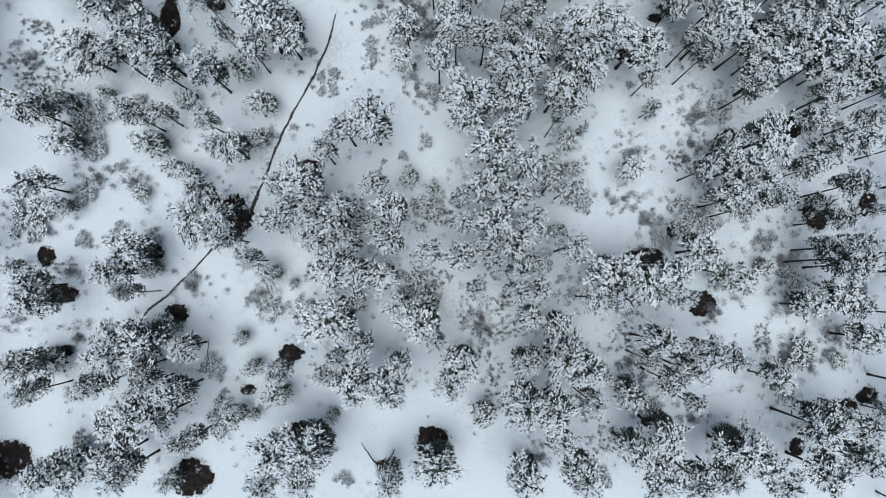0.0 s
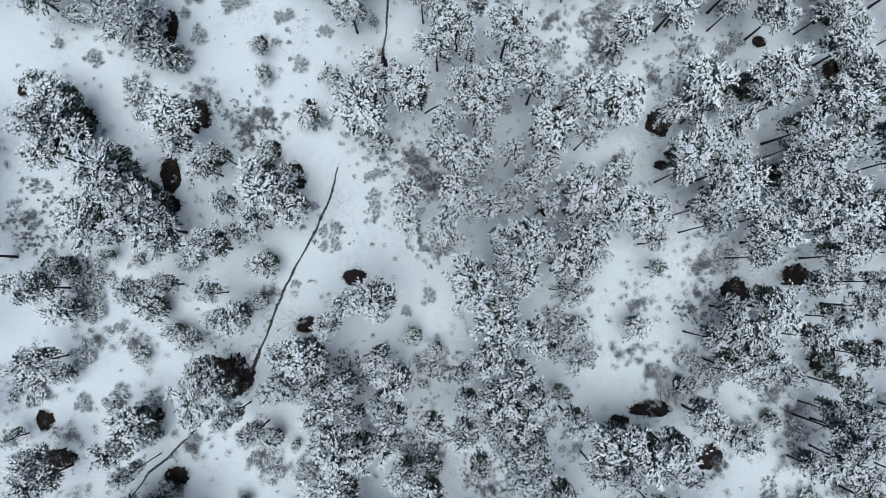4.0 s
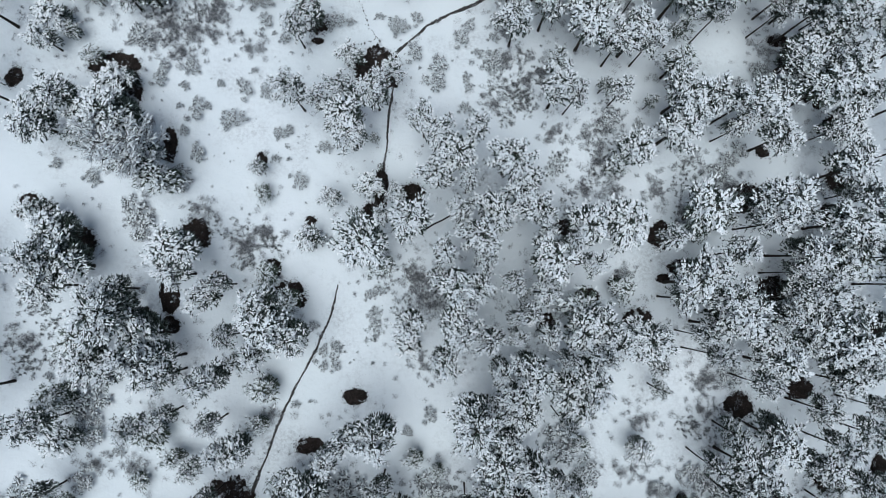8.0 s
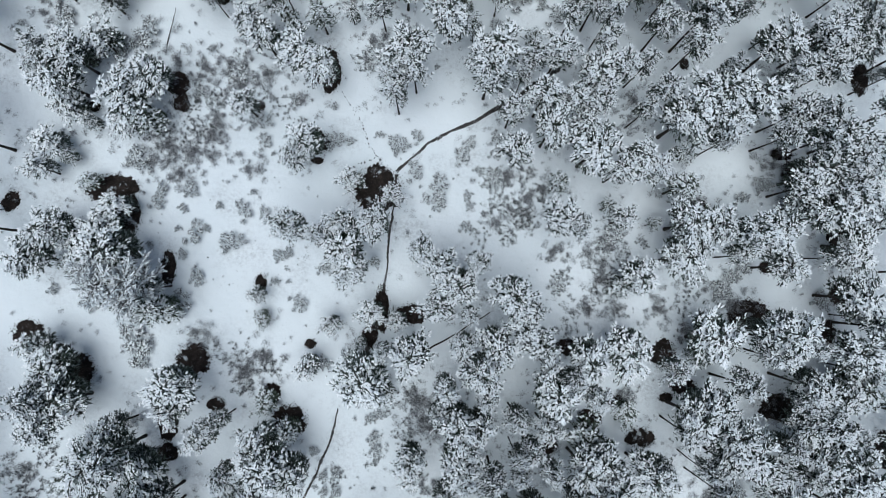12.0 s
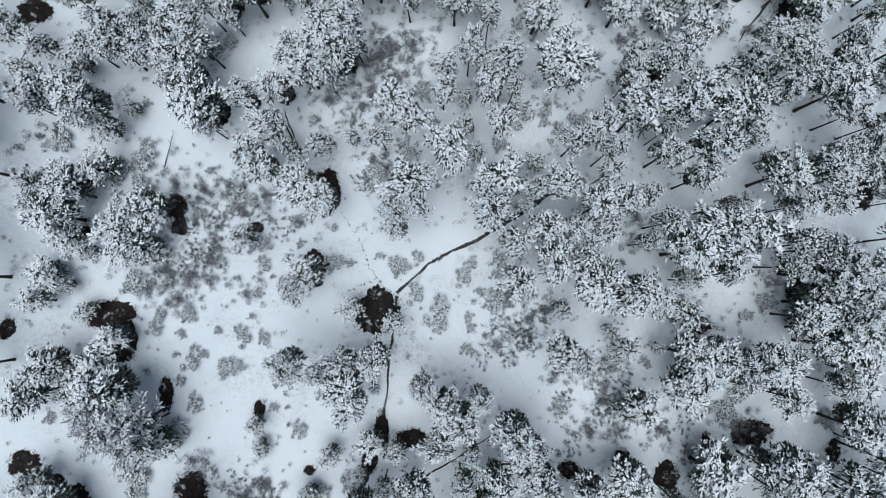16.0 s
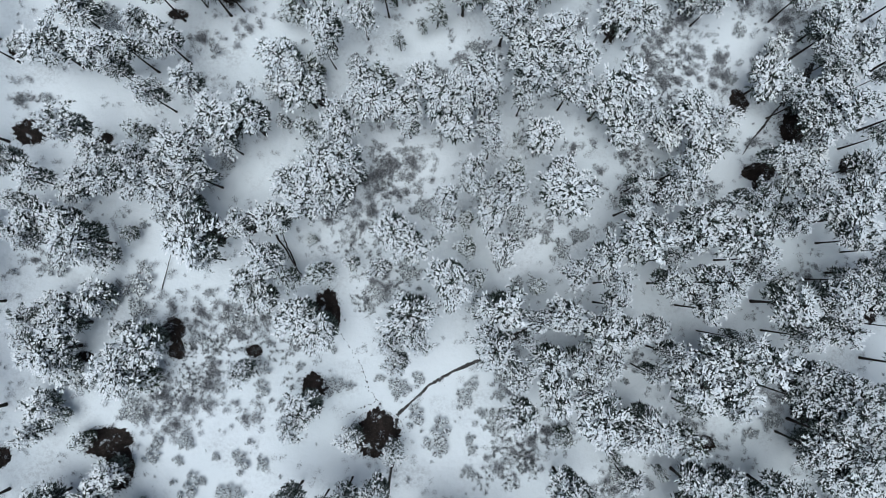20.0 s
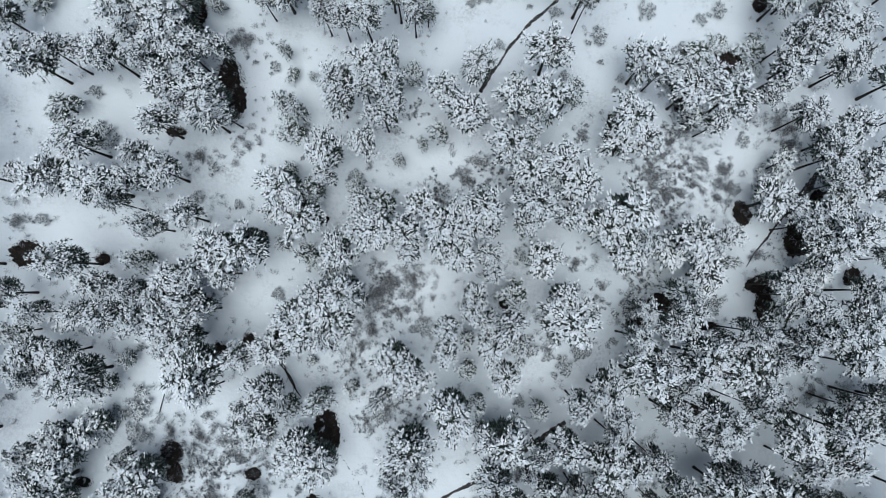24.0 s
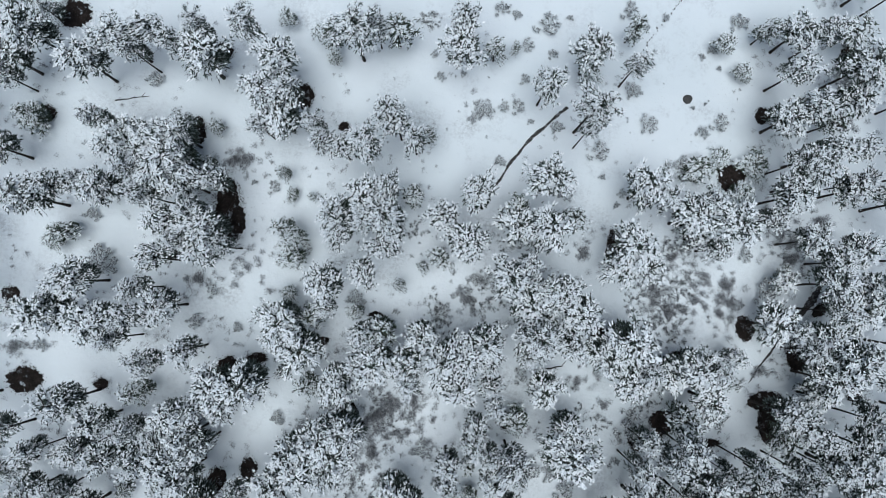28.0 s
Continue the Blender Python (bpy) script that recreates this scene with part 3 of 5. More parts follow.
bare(-33.06, 29.59, 1.40, 0.85, 1.57)
bare(21.16, 30.05, 1.38, 0.83, 1.57)
bare(-23.16, 30.39, 1.52, 0.86, 0.00)
bare(11.65, 30.94, 1.02, 0.78, 0.00)
bare(-35.23, 31.52, 0.86, 0.62, 0.00)
bare(-12.58, 31.63, 0.55, 0.80, 0.00)
bare(16.69, 31.73, 1.03, 0.78, 1.57)
bare(37.99, 31.89, 1.17, 0.60, 1.57)
bare(25.21, 32.24, 1.84, 0.34, 1.57)
bare(-7.05, 32.30, 1.11, 0.60, 1.57)
bare(-37.72, 32.98, 1.39, 0.85, 0.00)
bare(29.87, 33.90, 1.97, 0.71, 0.00)
bare(-3.30, 34.27, 1.45, 0.62, 0.00)
bare(-5.97, 34.82, 2.00, 0.34, 1.57)
bare(39.45, 35.68, 1.17, 1.00, 0.00)
bare(-17.19, 37.35, 0.77, 0.71, 1.57)
bare(31.78, 38.41, 0.70, 0.83, 0.00)
bare(-25.55, 38.82, 1.52, 0.43, 1.57)
bare(41.73, 38.89, 1.06, 0.67, 0.00)
bare(-29.28, 40.40, 0.86, 0.62, 0.00)
bare(39.56, 41.00, 1.29, 0.91, 0.00)
bare(37.87, 43.29, 0.58, 0.80, 0.00)
bare(-29.43, 43.84, 1.94, 0.67, 1.57)
bare(24.80, 44.35, 1.27, 0.64, 0.00)
bare(36.43, 44.43, 0.93, 0.75, 0.00)
bare(-39.51, 45.06, 0.98)
bare(-6.32, 46.12, 2.33, 0.88, 0.00)
bare(-30.64, 46.14, 2.26, 0.57, 0.00)
bare(34.93, 47.55, 1.51, 0.77, 1.57)
bare(-11.93, 48.89, 0.55, 0.60, 0.00)
bare(33.86, 49.78, 1.16, 0.50, 0.00)
bare(-12.04, 50.72, 1.21, 0.91, 1.57)
bare(-32.50, 53.84, 0.75, 0.64, 0.00)
bare(-17.63, 54.10, 0.77, 0.71, 0.00)
bare(-24.51, 54.27, 0.87, 0.88, 1.57)
bare(-24.78, 56.09, 1.19, 0.82, 1.57)
bare(42.40, 57.53, 1.53, 0.62, 1.57)
bare(-10.89, 57.57, 2.10, 0.53, 1.57)
bare(-32.58, 58.23, 0.75, 0.86, 0.00)
bare(24.11, 58.75, 0.58, 0.80, 1.57)
bare(-20.78, 65.03, 1.09, 0.70, 1.57)
bare(-17.95, 65.84, 0.98, 0.78, 1.57)
bare(-14.83, 66.66, 0.88, 0.88, 0.00)
bare(25.46, 66.94, 1.27, 0.34, 0.00)
bare(18.38, 67.38, 1.03, 0.78, 1.57)
bare(31.50, 68.73, 1.86, 0.50, 1.57)
bare(21.02, 68.93, 1.26, 0.91, 1.57)
bare(5.90, 69.48, 0.79, 0.86, 1.57)
bare(-9.03, 70.21, 1.66, 0.60, 1.57)
bare(31.44, 70.87, 1.62, 0.57, 0.00)
bare(40.64, 71.61, 0.98)
bare(-31.08, 73.85, 0.65, 0.75, 0.00)
bare(-37.72, 74.35, 1.49, 0.79, 0.00)
bare(-19.79, 75.14, 1.09, 0.90, 0.00)
bare(34.93, 75.31, 1.63, 0.79, 1.57)
bare(22.89, 75.44, 1.03, 0.39, 0.00)
bare(-17.24, 75.90, 0.88, 0.56, 0.00)
bare(-11.29, 77.41, 0.66, 0.58, 0.00)
bare(15.10, 77.71, 1.02, 0.50, 0.00)
bare(29.53, 77.86, 1.16, 0.80, 1.57)
bare(37.29, 79.57, 0.82)
bare(-6.30, 79.66, 0.67, 0.58, 0.00)
bare(-39.12, 82.03, 0.75, 1.00, 0.00)
bare(-24.73, 85.65, 0.87, 0.56, 0.00)
bare(16.68, 85.68, 1.94, 0.34, 1.57)
bare(-35.05, 87.46, 0.86, 0.88, 0.00)
bare(23.57, 89.04, 1.03, 0.78, 1.57)
bare(-19.90, 89.48, 2.84, 0.50, 1.57)
bare(28.59, 92.74, 1.50, 0.92, 1.57)
bare(-22.76, 97.19, 1.30, 0.58, 1.57)
bare(-9.17, 97.57, 0.55, 0.80, 0.00)
bare(40.42, 98.27, 0.82, 0.86, 0.00)
bare(-36.18, 98.67, 0.75, 1.00, 0.00)
bare(32.17, 99.05, 0.81, 1.00, 0.00)
bare(-12.88, 100.52, 1.10, 0.80, 1.57)
bare(-20.50, 104.50, 1.09)
bare(41.35, 105.54, 0.87)
bare(-34.11, 108.00, 1.61, 0.80, 0.00)

# snow-laden pines, from south to north
pine(28.70, -17.55, 9.2, 1.57, True)
pine(21.79, -17.33, 9.2, 1.68)
pine(24.26, -17.12, 9.2, 1.44)
pine(33.23, -16.98, 9.2, 2.07, True)
pine(-39.97, -16.76, 6.7, 1.60)
pine(18.48, -16.51, 9.2, 1.91)
pine(11.53, -16.50, 9.2, 1.89)
pine(6.57, -16.34, 9.2, 1.76)
pine(27.46, -16.07, 9.2, 1.69)
pine(-11.81, -15.96, 9.2, 1.37)
pine(35.84, -15.84, 9.4, 1.70, True)
pine(25.45, -15.17, 8.9, 2.06)
pine(-25.91, -15.11, 9.2, 1.46, True)
pine(16.10, -14.60, 9.2, 1.67)
pine(-26.98, -14.13, 8.7, 1.69, True)
pine(-13.92, -14.01, 8.9, 1.72)
pine(-11.13, -13.53, 9.2, 1.95)
pine(9.42, -13.39, 9.7, 1.29)
pine(18.61, -13.06, 9.1, 1.80)
pine(36.48, -13.03, 9.1, 1.53)
pine(-20.97, -12.82, 9.3, 1.35)
pine(31.83, -12.70, 10.1, 2.16, True)
pine(41.00, -12.59, 5.7, 1.14)
pine(33.72, -11.75, 10.5, 1.67, True)
pine(-25.63, -11.31, 9.5, 1.90, True)
pine(22.21, -11.08, 7.4, 1.55)
pine(9.18, -11.08, 9.7, 1.87)
pine(-23.37, -10.81, 9.3, 1.69)
pine(12.29, -10.27, 10.7, 1.62)
pine(6.46, -10.08, 11.0, 1.82)
pine(29.64, -9.00, 7.9, 1.61)
pine(-4.70, -8.93, 8.4, 1.76)
pine(0.62, -8.87, 9.5, 1.51)
pine(-7.63, -8.83, 8.6, 1.98)
pine(-22.14, -8.82, 9.3, 1.92, True)
pine(-29.69, -8.67, 7.8, 1.49)
pine(-33.54, -8.67, 8.6, 1.57, True)
pine(18.98, -8.53, 11.3, 1.73)
pine(-24.73, -8.25, 8.2, 1.49)
pine(-10.01, -7.93, 8.2, 1.52)
pine(20.89, -7.67, 11.3, 1.51)
pine(-13.95, -7.48, 8.9, 1.38)
pine(-4.02, -7.38, 7.9, 1.54)
pine(11.55, -7.37, 12.2, 1.58)
pine(1.64, -7.05, 9.2, 1.75)
pine(-25.42, -6.93, 8.2, 1.37, True)
pine(6.50, -6.91, 11.2, 1.59)
pine(17.54, -6.84, 10.0, 1.29)
pine(23.98, -6.74, 12.0, 1.61)
pine(-34.17, -6.49, 8.0, 1.58, True)
pine(9.59, -6.47, 12.0, 1.80)
pine(-8.92, -6.42, 9.3, 1.49)
pine(22.22, -6.27, 11.5, 1.62)
pine(-26.71, -5.58, 9.7, 1.56)
pine(-7.15, -5.57, 9.1, 1.39)
pine(38.02, -5.50, 8.0, 1.85)
pine(18.03, -5.28, 11.6, 1.49)
pine(-0.69, -5.19, 9.1, 1.40)
pine(36.85, -2.64, 9.1, 1.59)
pine(33.15, -2.54, 7.0, 1.51)
pine(-9.15, -2.23, 8.3, 1.52)
pine(-3.97, -2.16, 6.4, 1.33)
pine(19.93, -1.67, 11.7, 1.61)
pine(35.50, -1.66, 8.4, 1.73)
pine(14.65, -1.59, 11.5, 1.49)
pine(12.74, -1.59, 9.5, 1.53)
pine(-33.64, -1.46, 8.6, 1.57)
pine(5.98, -1.23, 11.4, 1.70)
pine(17.98, -0.98, 11.4, 1.38)
pine(7.86, -0.83, 10.9, 1.60)
pine(2.84, -0.77, 10.7, 1.60)
pine(-25.92, -0.66, 9.2, 1.01, True)
pine(16.63, -0.56, 11.2, 1.96)
pine(26.72, -0.23, 7.0, 1.50)
pine(-34.25, -0.01, 7.6, 1.60)
pine(14.66, 0.23, 9.7, 2.01)
pine(19.21, 0.31, 11.3, 1.96)
pine(-5.32, 0.31, 6.8, 1.44)
pine(6.20, 0.56, 11.5, 1.58)
pine(-7.36, 0.62, 9.7, 1.60)
pine(-27.41, 0.89, 8.9, 1.35)
pine(-8.87, 0.89, 10.1, 1.81)
pine(35.65, 0.96, 11.3, 1.54, True)
pine(4.25, 1.23, 10.9, 1.37)
pine(7.64, 1.41, 11.3, 1.36)
pine(-37.45, 1.43, 5.6, 1.03)
pine(33.51, 1.51, 11.6, 1.87)
pine(1.57, 1.92, 10.3, 1.72)
pine(-16.32, 2.06, 8.5, 1.50)
pine(-1.25, 2.46, 8.4, 1.30)
pine(22.82, 2.50, 10.0, 1.78)
pine(-26.52, 2.60, 7.9, 1.95)
pine(34.51, 2.67, 7.8, 1.62)
pine(10.73, 2.71, 10.7, 1.50)
pine(6.15, 2.75, 10.3, 1.61)
pine(36.22, 2.76, 10.1, 1.69)
pine(3.79, 2.81, 10.8, 1.60)
pine(-4.37, 3.28, 9.7, 1.49)
pine(-7.77, 3.33, 9.7, 1.71)
pine(-10.62, 3.40, 10.2, 1.58)
pine(-18.00, 3.75, 9.8, 1.41)
pine(7.46, 4.58, 10.9, 1.49)
pine(4.29, 4.61, 11.0, 1.59)
pine(1.59, 4.64, 10.7, 1.48)
pine(-5.52, 4.70, 9.9, 1.26)
pine(-9.23, 4.76, 10.5, 1.58)
pine(34.91, 5.20, 10.8, 1.67)
pine(-20.54, 5.27, 9.2, 1.92)
pine(-18.74, 5.73, 8.7, 1.60)
pine(-11.09, 5.87, 9.9, 1.47)
pine(26.17, 6.01, 10.0, 1.31)
pine(-4.40, 6.01, 9.1, 1.62)
pine(-8.47, 6.05, 9.5, 1.72)
pine(-12.84, 6.10, 10.0, 1.69)
pine(41.75, 6.36, 6.0, 1.44)
pine(6.15, 6.89, 11.0, 1.71)
pine(27.64, 6.89, 12.6, 1.37, True)
pine(1.61, 6.93, 10.7, 1.37)
pine(25.00, 6.96, 10.0, 1.67)
pine(-20.33, 7.55, 9.3, 1.69)
pine(10.84, 7.81, 9.4, 1.41)
pine(3.47, 7.84, 10.2, 1.73)
pine(35.68, 8.01, 11.4, 1.77, True)
pine(26.60, 8.05, 11.8, 1.97)
pine(9.59, 8.30, 8.2, 1.20)
pine(-5.76, 8.35, 9.4, 1.61)
pine(-11.78, 8.37, 9.9, 1.92)
pine(-33.98, 8.38, 7.7, 1.71)
pine(31.92, 9.50, 11.0, 1.89, True)
pine(-22.52, 9.51, 6.4, 1.54)
pine(25.87, 9.56, 10.5, 1.77)
pine(23.14, 9.61, 9.8, 1.67)
pine(7.32, 9.82, 11.0, 1.71)
pine(17.54, 10.25, 7.1, 1.97)
pine(-10.10, 11.13, 9.3, 1.60)
pine(33.98, 11.16, 11.2, 1.65)
pine(4.37, 11.22, 11.2, 1.81)
pine(-18.06, 11.60, 7.5, 1.64)
pine(-19.42, 11.61, 7.4, 1.64)
pine(28.05, 12.33, 11.2, 1.99)
pine(-33.01, 12.33, 6.8, 1.97)
pine(5.32, 12.77, 11.0, 1.48)
pine(-8.17, 12.88, 10.1, 1.59)
pine(-5.81, 13.07, 10.9, 1.96)
pine(10.01, 13.86, 12.0, 1.24)
pine(-20.07, 13.89, 7.6, 1.28)
pine(33.27, 14.11, 8.0, 1.49, True)
pine(-25.75, 14.17, 9.2, 1.35, True)
pine(-33.81, 14.40, 9.0, 1.67, True)
pine(2.09, 14.62, 11.4, 2.03)
pine(-24.10, 14.65, 7.2, 1.40)
pine(6.59, 14.97, 12.0, 1.79)
pine(3.90, 15.01, 11.6, 1.46)
pine(11.20, 15.39, 10.7, 1.62)
pine(10.06, 16.32, 10.7, 1.84)
pine(4.99, 16.52, 12.2, 1.56)
pine(27.45, 16.70, 10.7, 1.53)
pine(12.09, 17.62, 12.5, 1.90)
pine(37.68, 17.63, 9.9, 1.54)
pine(-19.76, 17.88, 10.1, 1.78)
pine(18.80, 18.11, 8.0, 1.46)
pine(7.09, 18.12, 12.3, 1.90)
pine(-23.77, 18.13, 8.7, 1.59)
pine(29.20, 18.18, 10.3, 1.90)
pine(4.48, 18.36, 11.0, 1.36)
pine(-26.73, 18.75, 10.0, 1.55, True)
pine(-0.16, 18.98, 10.0, 1.49)
pine(33.62, 19.15, 9.8, 1.70)
pine(22.91, 19.21, 11.2, 1.40)
pine(35.76, 19.26, 10.8, 1.67, True)
pine(10.22, 19.26, 11.4, 1.14)
pine(-23.87, 19.42, 10.2, 1.77)
pine(13.03, 19.43, 12.6, 1.57)
pine(-30.29, 19.74, 7.6, 1.84)
pine(31.98, 19.78, 9.0, 1.71)
pine(-25.45, 19.80, 10.6, 1.54)
pine(-16.16, 19.83, 8.7, 1.61)
pine(-3.34, 20.06, 7.0, 1.69)
pine(28.99, 20.24, 8.9, 1.58)
pine(14.13, 20.28, 11.3, 1.61)
pine(35.07, 20.71, 10.8, 2.03)
pine(17.22, 20.72, 8.0, 2.07)
pine(27.19, 20.74, 9.8, 1.80, True)
pine(1.43, 20.78, 9.9, 1.62)
pine(18.64, 20.82, 9.1, 1.44)
pine(3.85, 20.84, 10.7, 1.43)
pine(22.30, 20.91, 10.3, 1.54)
pine(8.84, 21.12, 9.9, 1.17)
pine(-13.24, 21.20, 8.7, 1.97)
pine(6.01, 21.22, 10.2, 1.16)
pine(-18.61, 21.33, 8.9, 1.15)
pine(11.48, 21.39, 10.8, 1.85)
pine(-25.53, 21.57, 8.0, 2.42)
pine(32.18, 21.59, 9.8, 1.81)
pine(23.79, 21.73, 9.7, 2.04)
pine(-15.05, 21.78, 9.8, 2.15)
pine(13.30, 21.98, 10.1, 1.88)
pine(-3.02, 22.14, 8.9, 1.52)
pine(0.74, 22.18, 9.9, 1.97)
pine(5.87, 22.57, 9.8, 1.17)
pine(29.77, 22.58, 9.8, 1.51)
pine(25.42, 22.74, 10.7, 1.89)
pine(7.24, 22.97, 9.8, 1.29)
pine(-27.35, 23.58, 9.9, 2.33)
pine(2.05, 23.66, 11.0, 1.42)
pine(-15.91, 23.79, 9.1, 1.95)
pine(31.24, 23.96, 9.0, 2.08)
pine(24.26, 24.14, 10.0, 2.03, True)
pine(20.68, 24.18, 9.8, 1.43)
pine(32.86, 24.49, 10.7, 2.03, True)
pine(-20.68, 24.70, 8.0, 1.62)
pine(8.52, 24.75, 9.1, 1.42)
pine(2.79, 25.14, 10.6, 1.43)
pine(-28.07, 25.42, 7.9, 1.72)
pine(0.97, 25.46, 10.8, 1.94)
pine(21.34, 25.56, 10.1, 2.25)
pine(5.89, 25.77, 10.0, 1.63)
pine(-33.03, 25.78, 8.0, 1.82, True)
pine(-19.38, 25.79, 7.8, 1.28)
pine(-0.63, 26.30, 9.0, 1.47)
pine(31.04, 26.36, 9.5, 1.45, True)
pine(23.31, 26.47, 10.1, 1.78)
pine(-23.04, 26.76, 7.8, 1.51)
pine(12.69, 27.32, 10.1, 1.64)
pine(9.12, 27.36, 10.2, 1.86)
pine(3.34, 27.42, 10.1, 1.27)
pine(-32.16, 27.55, 7.2, 2.19)
pine(-33.64, 28.03, 9.3, 2.34, True)
pine(31.68, 28.06, 10.3, 2.04)
pine(25.71, 28.12, 10.5, 1.48)
pine(0.03, 28.16, 9.9, 1.73)
pine(-23.00, 28.81, 9.1, 2.38, True)
pine(10.75, 28.98, 10.6, 1.39)
pine(-6.82, 29.14, 9.3, 2.20)
pine(20.09, 29.42, 9.1, 1.56)
pine(2.92, 29.56, 9.1, 1.88)
pine(-12.44, 29.73, 6.2, 1.69)
pine(8.91, 29.94, 9.1, 1.30)
pine(-33.09, 30.31, 7.2, 2.19)
pine(12.25, 30.39, 10.5, 2.10)
pine(28.52, 30.70, 10.9, 1.65)
pine(35.67, 30.72, 8.9, 2.22, True)
pine(16.31, 30.90, 7.6, 2.09)
pine(-3.13, 31.15, 9.8, 1.96)
pine(31.21, 31.21, 10.5, 1.43, True)
pine(-5.43, 31.48, 9.1, 1.16)
pine(4.38, 31.62, 9.4, 1.99)
pine(23.50, 31.78, 8.7, 2.31)
pine(8.11, 31.80, 9.8, 1.76)
pine(-7.85, 31.83, 6.6, 1.51)
pine(1.29, 31.87, 9.2, 1.64)
pine(-35.49, 32.17, 7.0, 1.96)
pine(28.25, 32.23, 9.5, 1.81)
pine(29.68, 32.53, 11.6, 2.22, True)
pine(6.69, 33.25, 9.8, 1.40)
pine(-10.34, 33.55, 6.6, 1.69)
pine(-4.20, 33.72, 7.0, 1.45)
pine(2.04, 34.27, 9.0, 1.29)
pine(-6.64, 34.47, 6.9, 1.68)
pine(7.42, 34.61, 9.9, 1.63)
pine(-0.55, 35.01, 8.9, 1.64)
pine(36.58, 35.60, 9.4, 2.08)
pine(40.60, 35.61, 2.4, 1.74)
pine(5.60, 36.11, 9.4, 2.23)
pine(-17.05, 36.31, 5.9, 1.81)
pine(-26.95, 36.44, 8.3, 2.40, True)
pine(1.33, 37.02, 9.7, 1.98)
pine(-25.24, 37.17, 8.2, 1.61)
pine(17.25, 37.45, 8.4, 1.94)
pine(39.28, 38.22, 5.4, 0.95)
pine(30.07, 38.40, 8.9, 2.20, True)
pine(-0.52, 38.53, 9.2, 1.64)
pine(-8.16, 38.59, 8.6, 1.75)
pine(2.78, 39.06, 10.0, 1.39)
pine(20.99, 39.16, 8.6, 1.94)
pine(26.46, 39.45, 8.4, 1.60, True)
pine(-35.06, 39.64, 7.2, 1.96)
pine(-1.88, 39.68, 9.2, 1.63)
pine(22.07, 39.80, 9.3, 1.68)
pine(-8.63, 39.84, 9.3, 1.96)
pine(-28.11, 39.90, 8.4, 2.16)
pine(37.63, 40.50, 7.2, 2.15)
pine(-32.05, 40.79, 6.2, 2.00)
pine(26.52, 41.26, 9.7, 1.80, True)
pine(-10.76, 41.29, 9.2, 1.50)
pine(29.17, 41.35, 9.3, 2.12)
pine(11.64, 42.03, 10.0, 1.52)
pine(-13.12, 42.12, 8.6, 1.74)
pine(24.28, 42.12, 10.1, 2.26)
pine(-33.58, 42.14, 7.7, 2.06)
pine(21.57, 42.25, 9.4, 2.16)
pine(-6.10, 42.30, 9.1, 1.74)
pine(-8.58, 42.36, 9.7, 1.60)
pine(-30.16, 42.45, 6.4, 2.23)
pine(10.16, 42.65, 10.1, 1.98)
pine(16.08, 42.79, 7.8, 1.53)
pine(34.31, 42.84, 10.3, 1.80)
pine(-28.80, 44.14, 6.9, 2.05)
pine(33.55, 44.14, 6.1, 1.80)
pine(-40.29, 44.23, 5.6, 1.03)
pine(-4.70, 45.14, 6.6, 1.35)
pine(35.02, 45.38, 11.6, 1.64, True)
pine(32.15, 45.44, 9.7, 1.57, True)
pine(-8.42, 46.60, 7.1, 1.91)
pine(33.40, 46.65, 10.2, 2.04)
pine(15.61, 46.91, 9.4, 1.66)
pine(18.42, 46.91, 9.9, 1.42)
pine(-35.30, 47.56, 6.6, 1.62)
pine(35.70, 47.64, 11.0, 1.78, True)
pine(17.20, 47.86, 9.9, 2.12)
pine(-13.13, 48.18, 7.7, 1.52)
pine(13.03, 48.41, 9.7, 2.47)
pine(6.43, 48.69, 9.2, 1.65)
pine(24.53, 49.22, 10.6, 1.65)
pine(33.06, 49.34, 11.0, 1.77)
pine(-12.01, 49.58, 7.7, 1.76)
pine(-34.86, 49.81, 5.9, 2.00)
pine(30.52, 50.04, 10.3, 1.67)
pine(9.39, 50.37, 10.3, 1.97)
pine(12.49, 50.87, 9.0, 1.55)
pine(24.30, 51.12, 11.3, 2.10)
pine(21.19, 51.34, 10.6, 2.11)
pine(32.94, 51.48, 12.3, 1.62, True)
pine(-28.30, 51.59, 6.4, 1.64)
pine(-31.52, 51.85, 6.3, 1.64)
pine(31.27, 51.94, 10.9, 2.13, True)
pine(6.04, 52.20, 9.3, 1.76)
pine(17.90, 52.27, 9.7, 1.54)
pine(12.82, 52.55, 9.7, 1.53)
pine(-17.33, 52.85, 7.5, 1.64)
pine(27.35, 52.92, 11.0, 2.00)
pine(-33.11, 53.00, 6.3, 1.98)
pine(11.23, 53.28, 9.3, 1.42)
pine(8.77, 53.32, 10.1, 1.63)
pine(23.95, 53.39, 11.0, 1.99)
pine(-4.22, 53.45, 9.0, 1.51)
pine(14.07, 53.47, 9.8, 1.53)
pine(-27.42, 53.89, 7.6, 2.19)
pine(19.50, 53.93, 10.8, 1.63)
pine(-32.87, 54.86, 7.2, 1.96)
pine(3.89, 55.00, 9.8, 1.86)
pine(-4.37, 55.08, 9.7, 1.61)
pine(7.00, 55.19, 9.5, 0.82)
pine(31.00, 55.26, 10.7, 1.66)
pine(-25.29, 55.28, 7.4, 1.97)
pine(24.54, 55.31, 11.0, 0.88, True)
pine(13.49, 55.41, 10.2, 1.87)
pine(-2.54, 55.55, 9.9, 1.49)
pine(34.13, 55.67, 10.6, 2.03, True)
pine(15.56, 55.82, 10.5, 1.63)
pine(-34.24, 55.85, 7.2, 1.61)
pine(-10.66, 56.30, 7.4, 2.01)
pine(17.84, 56.31, 10.2, 1.64)
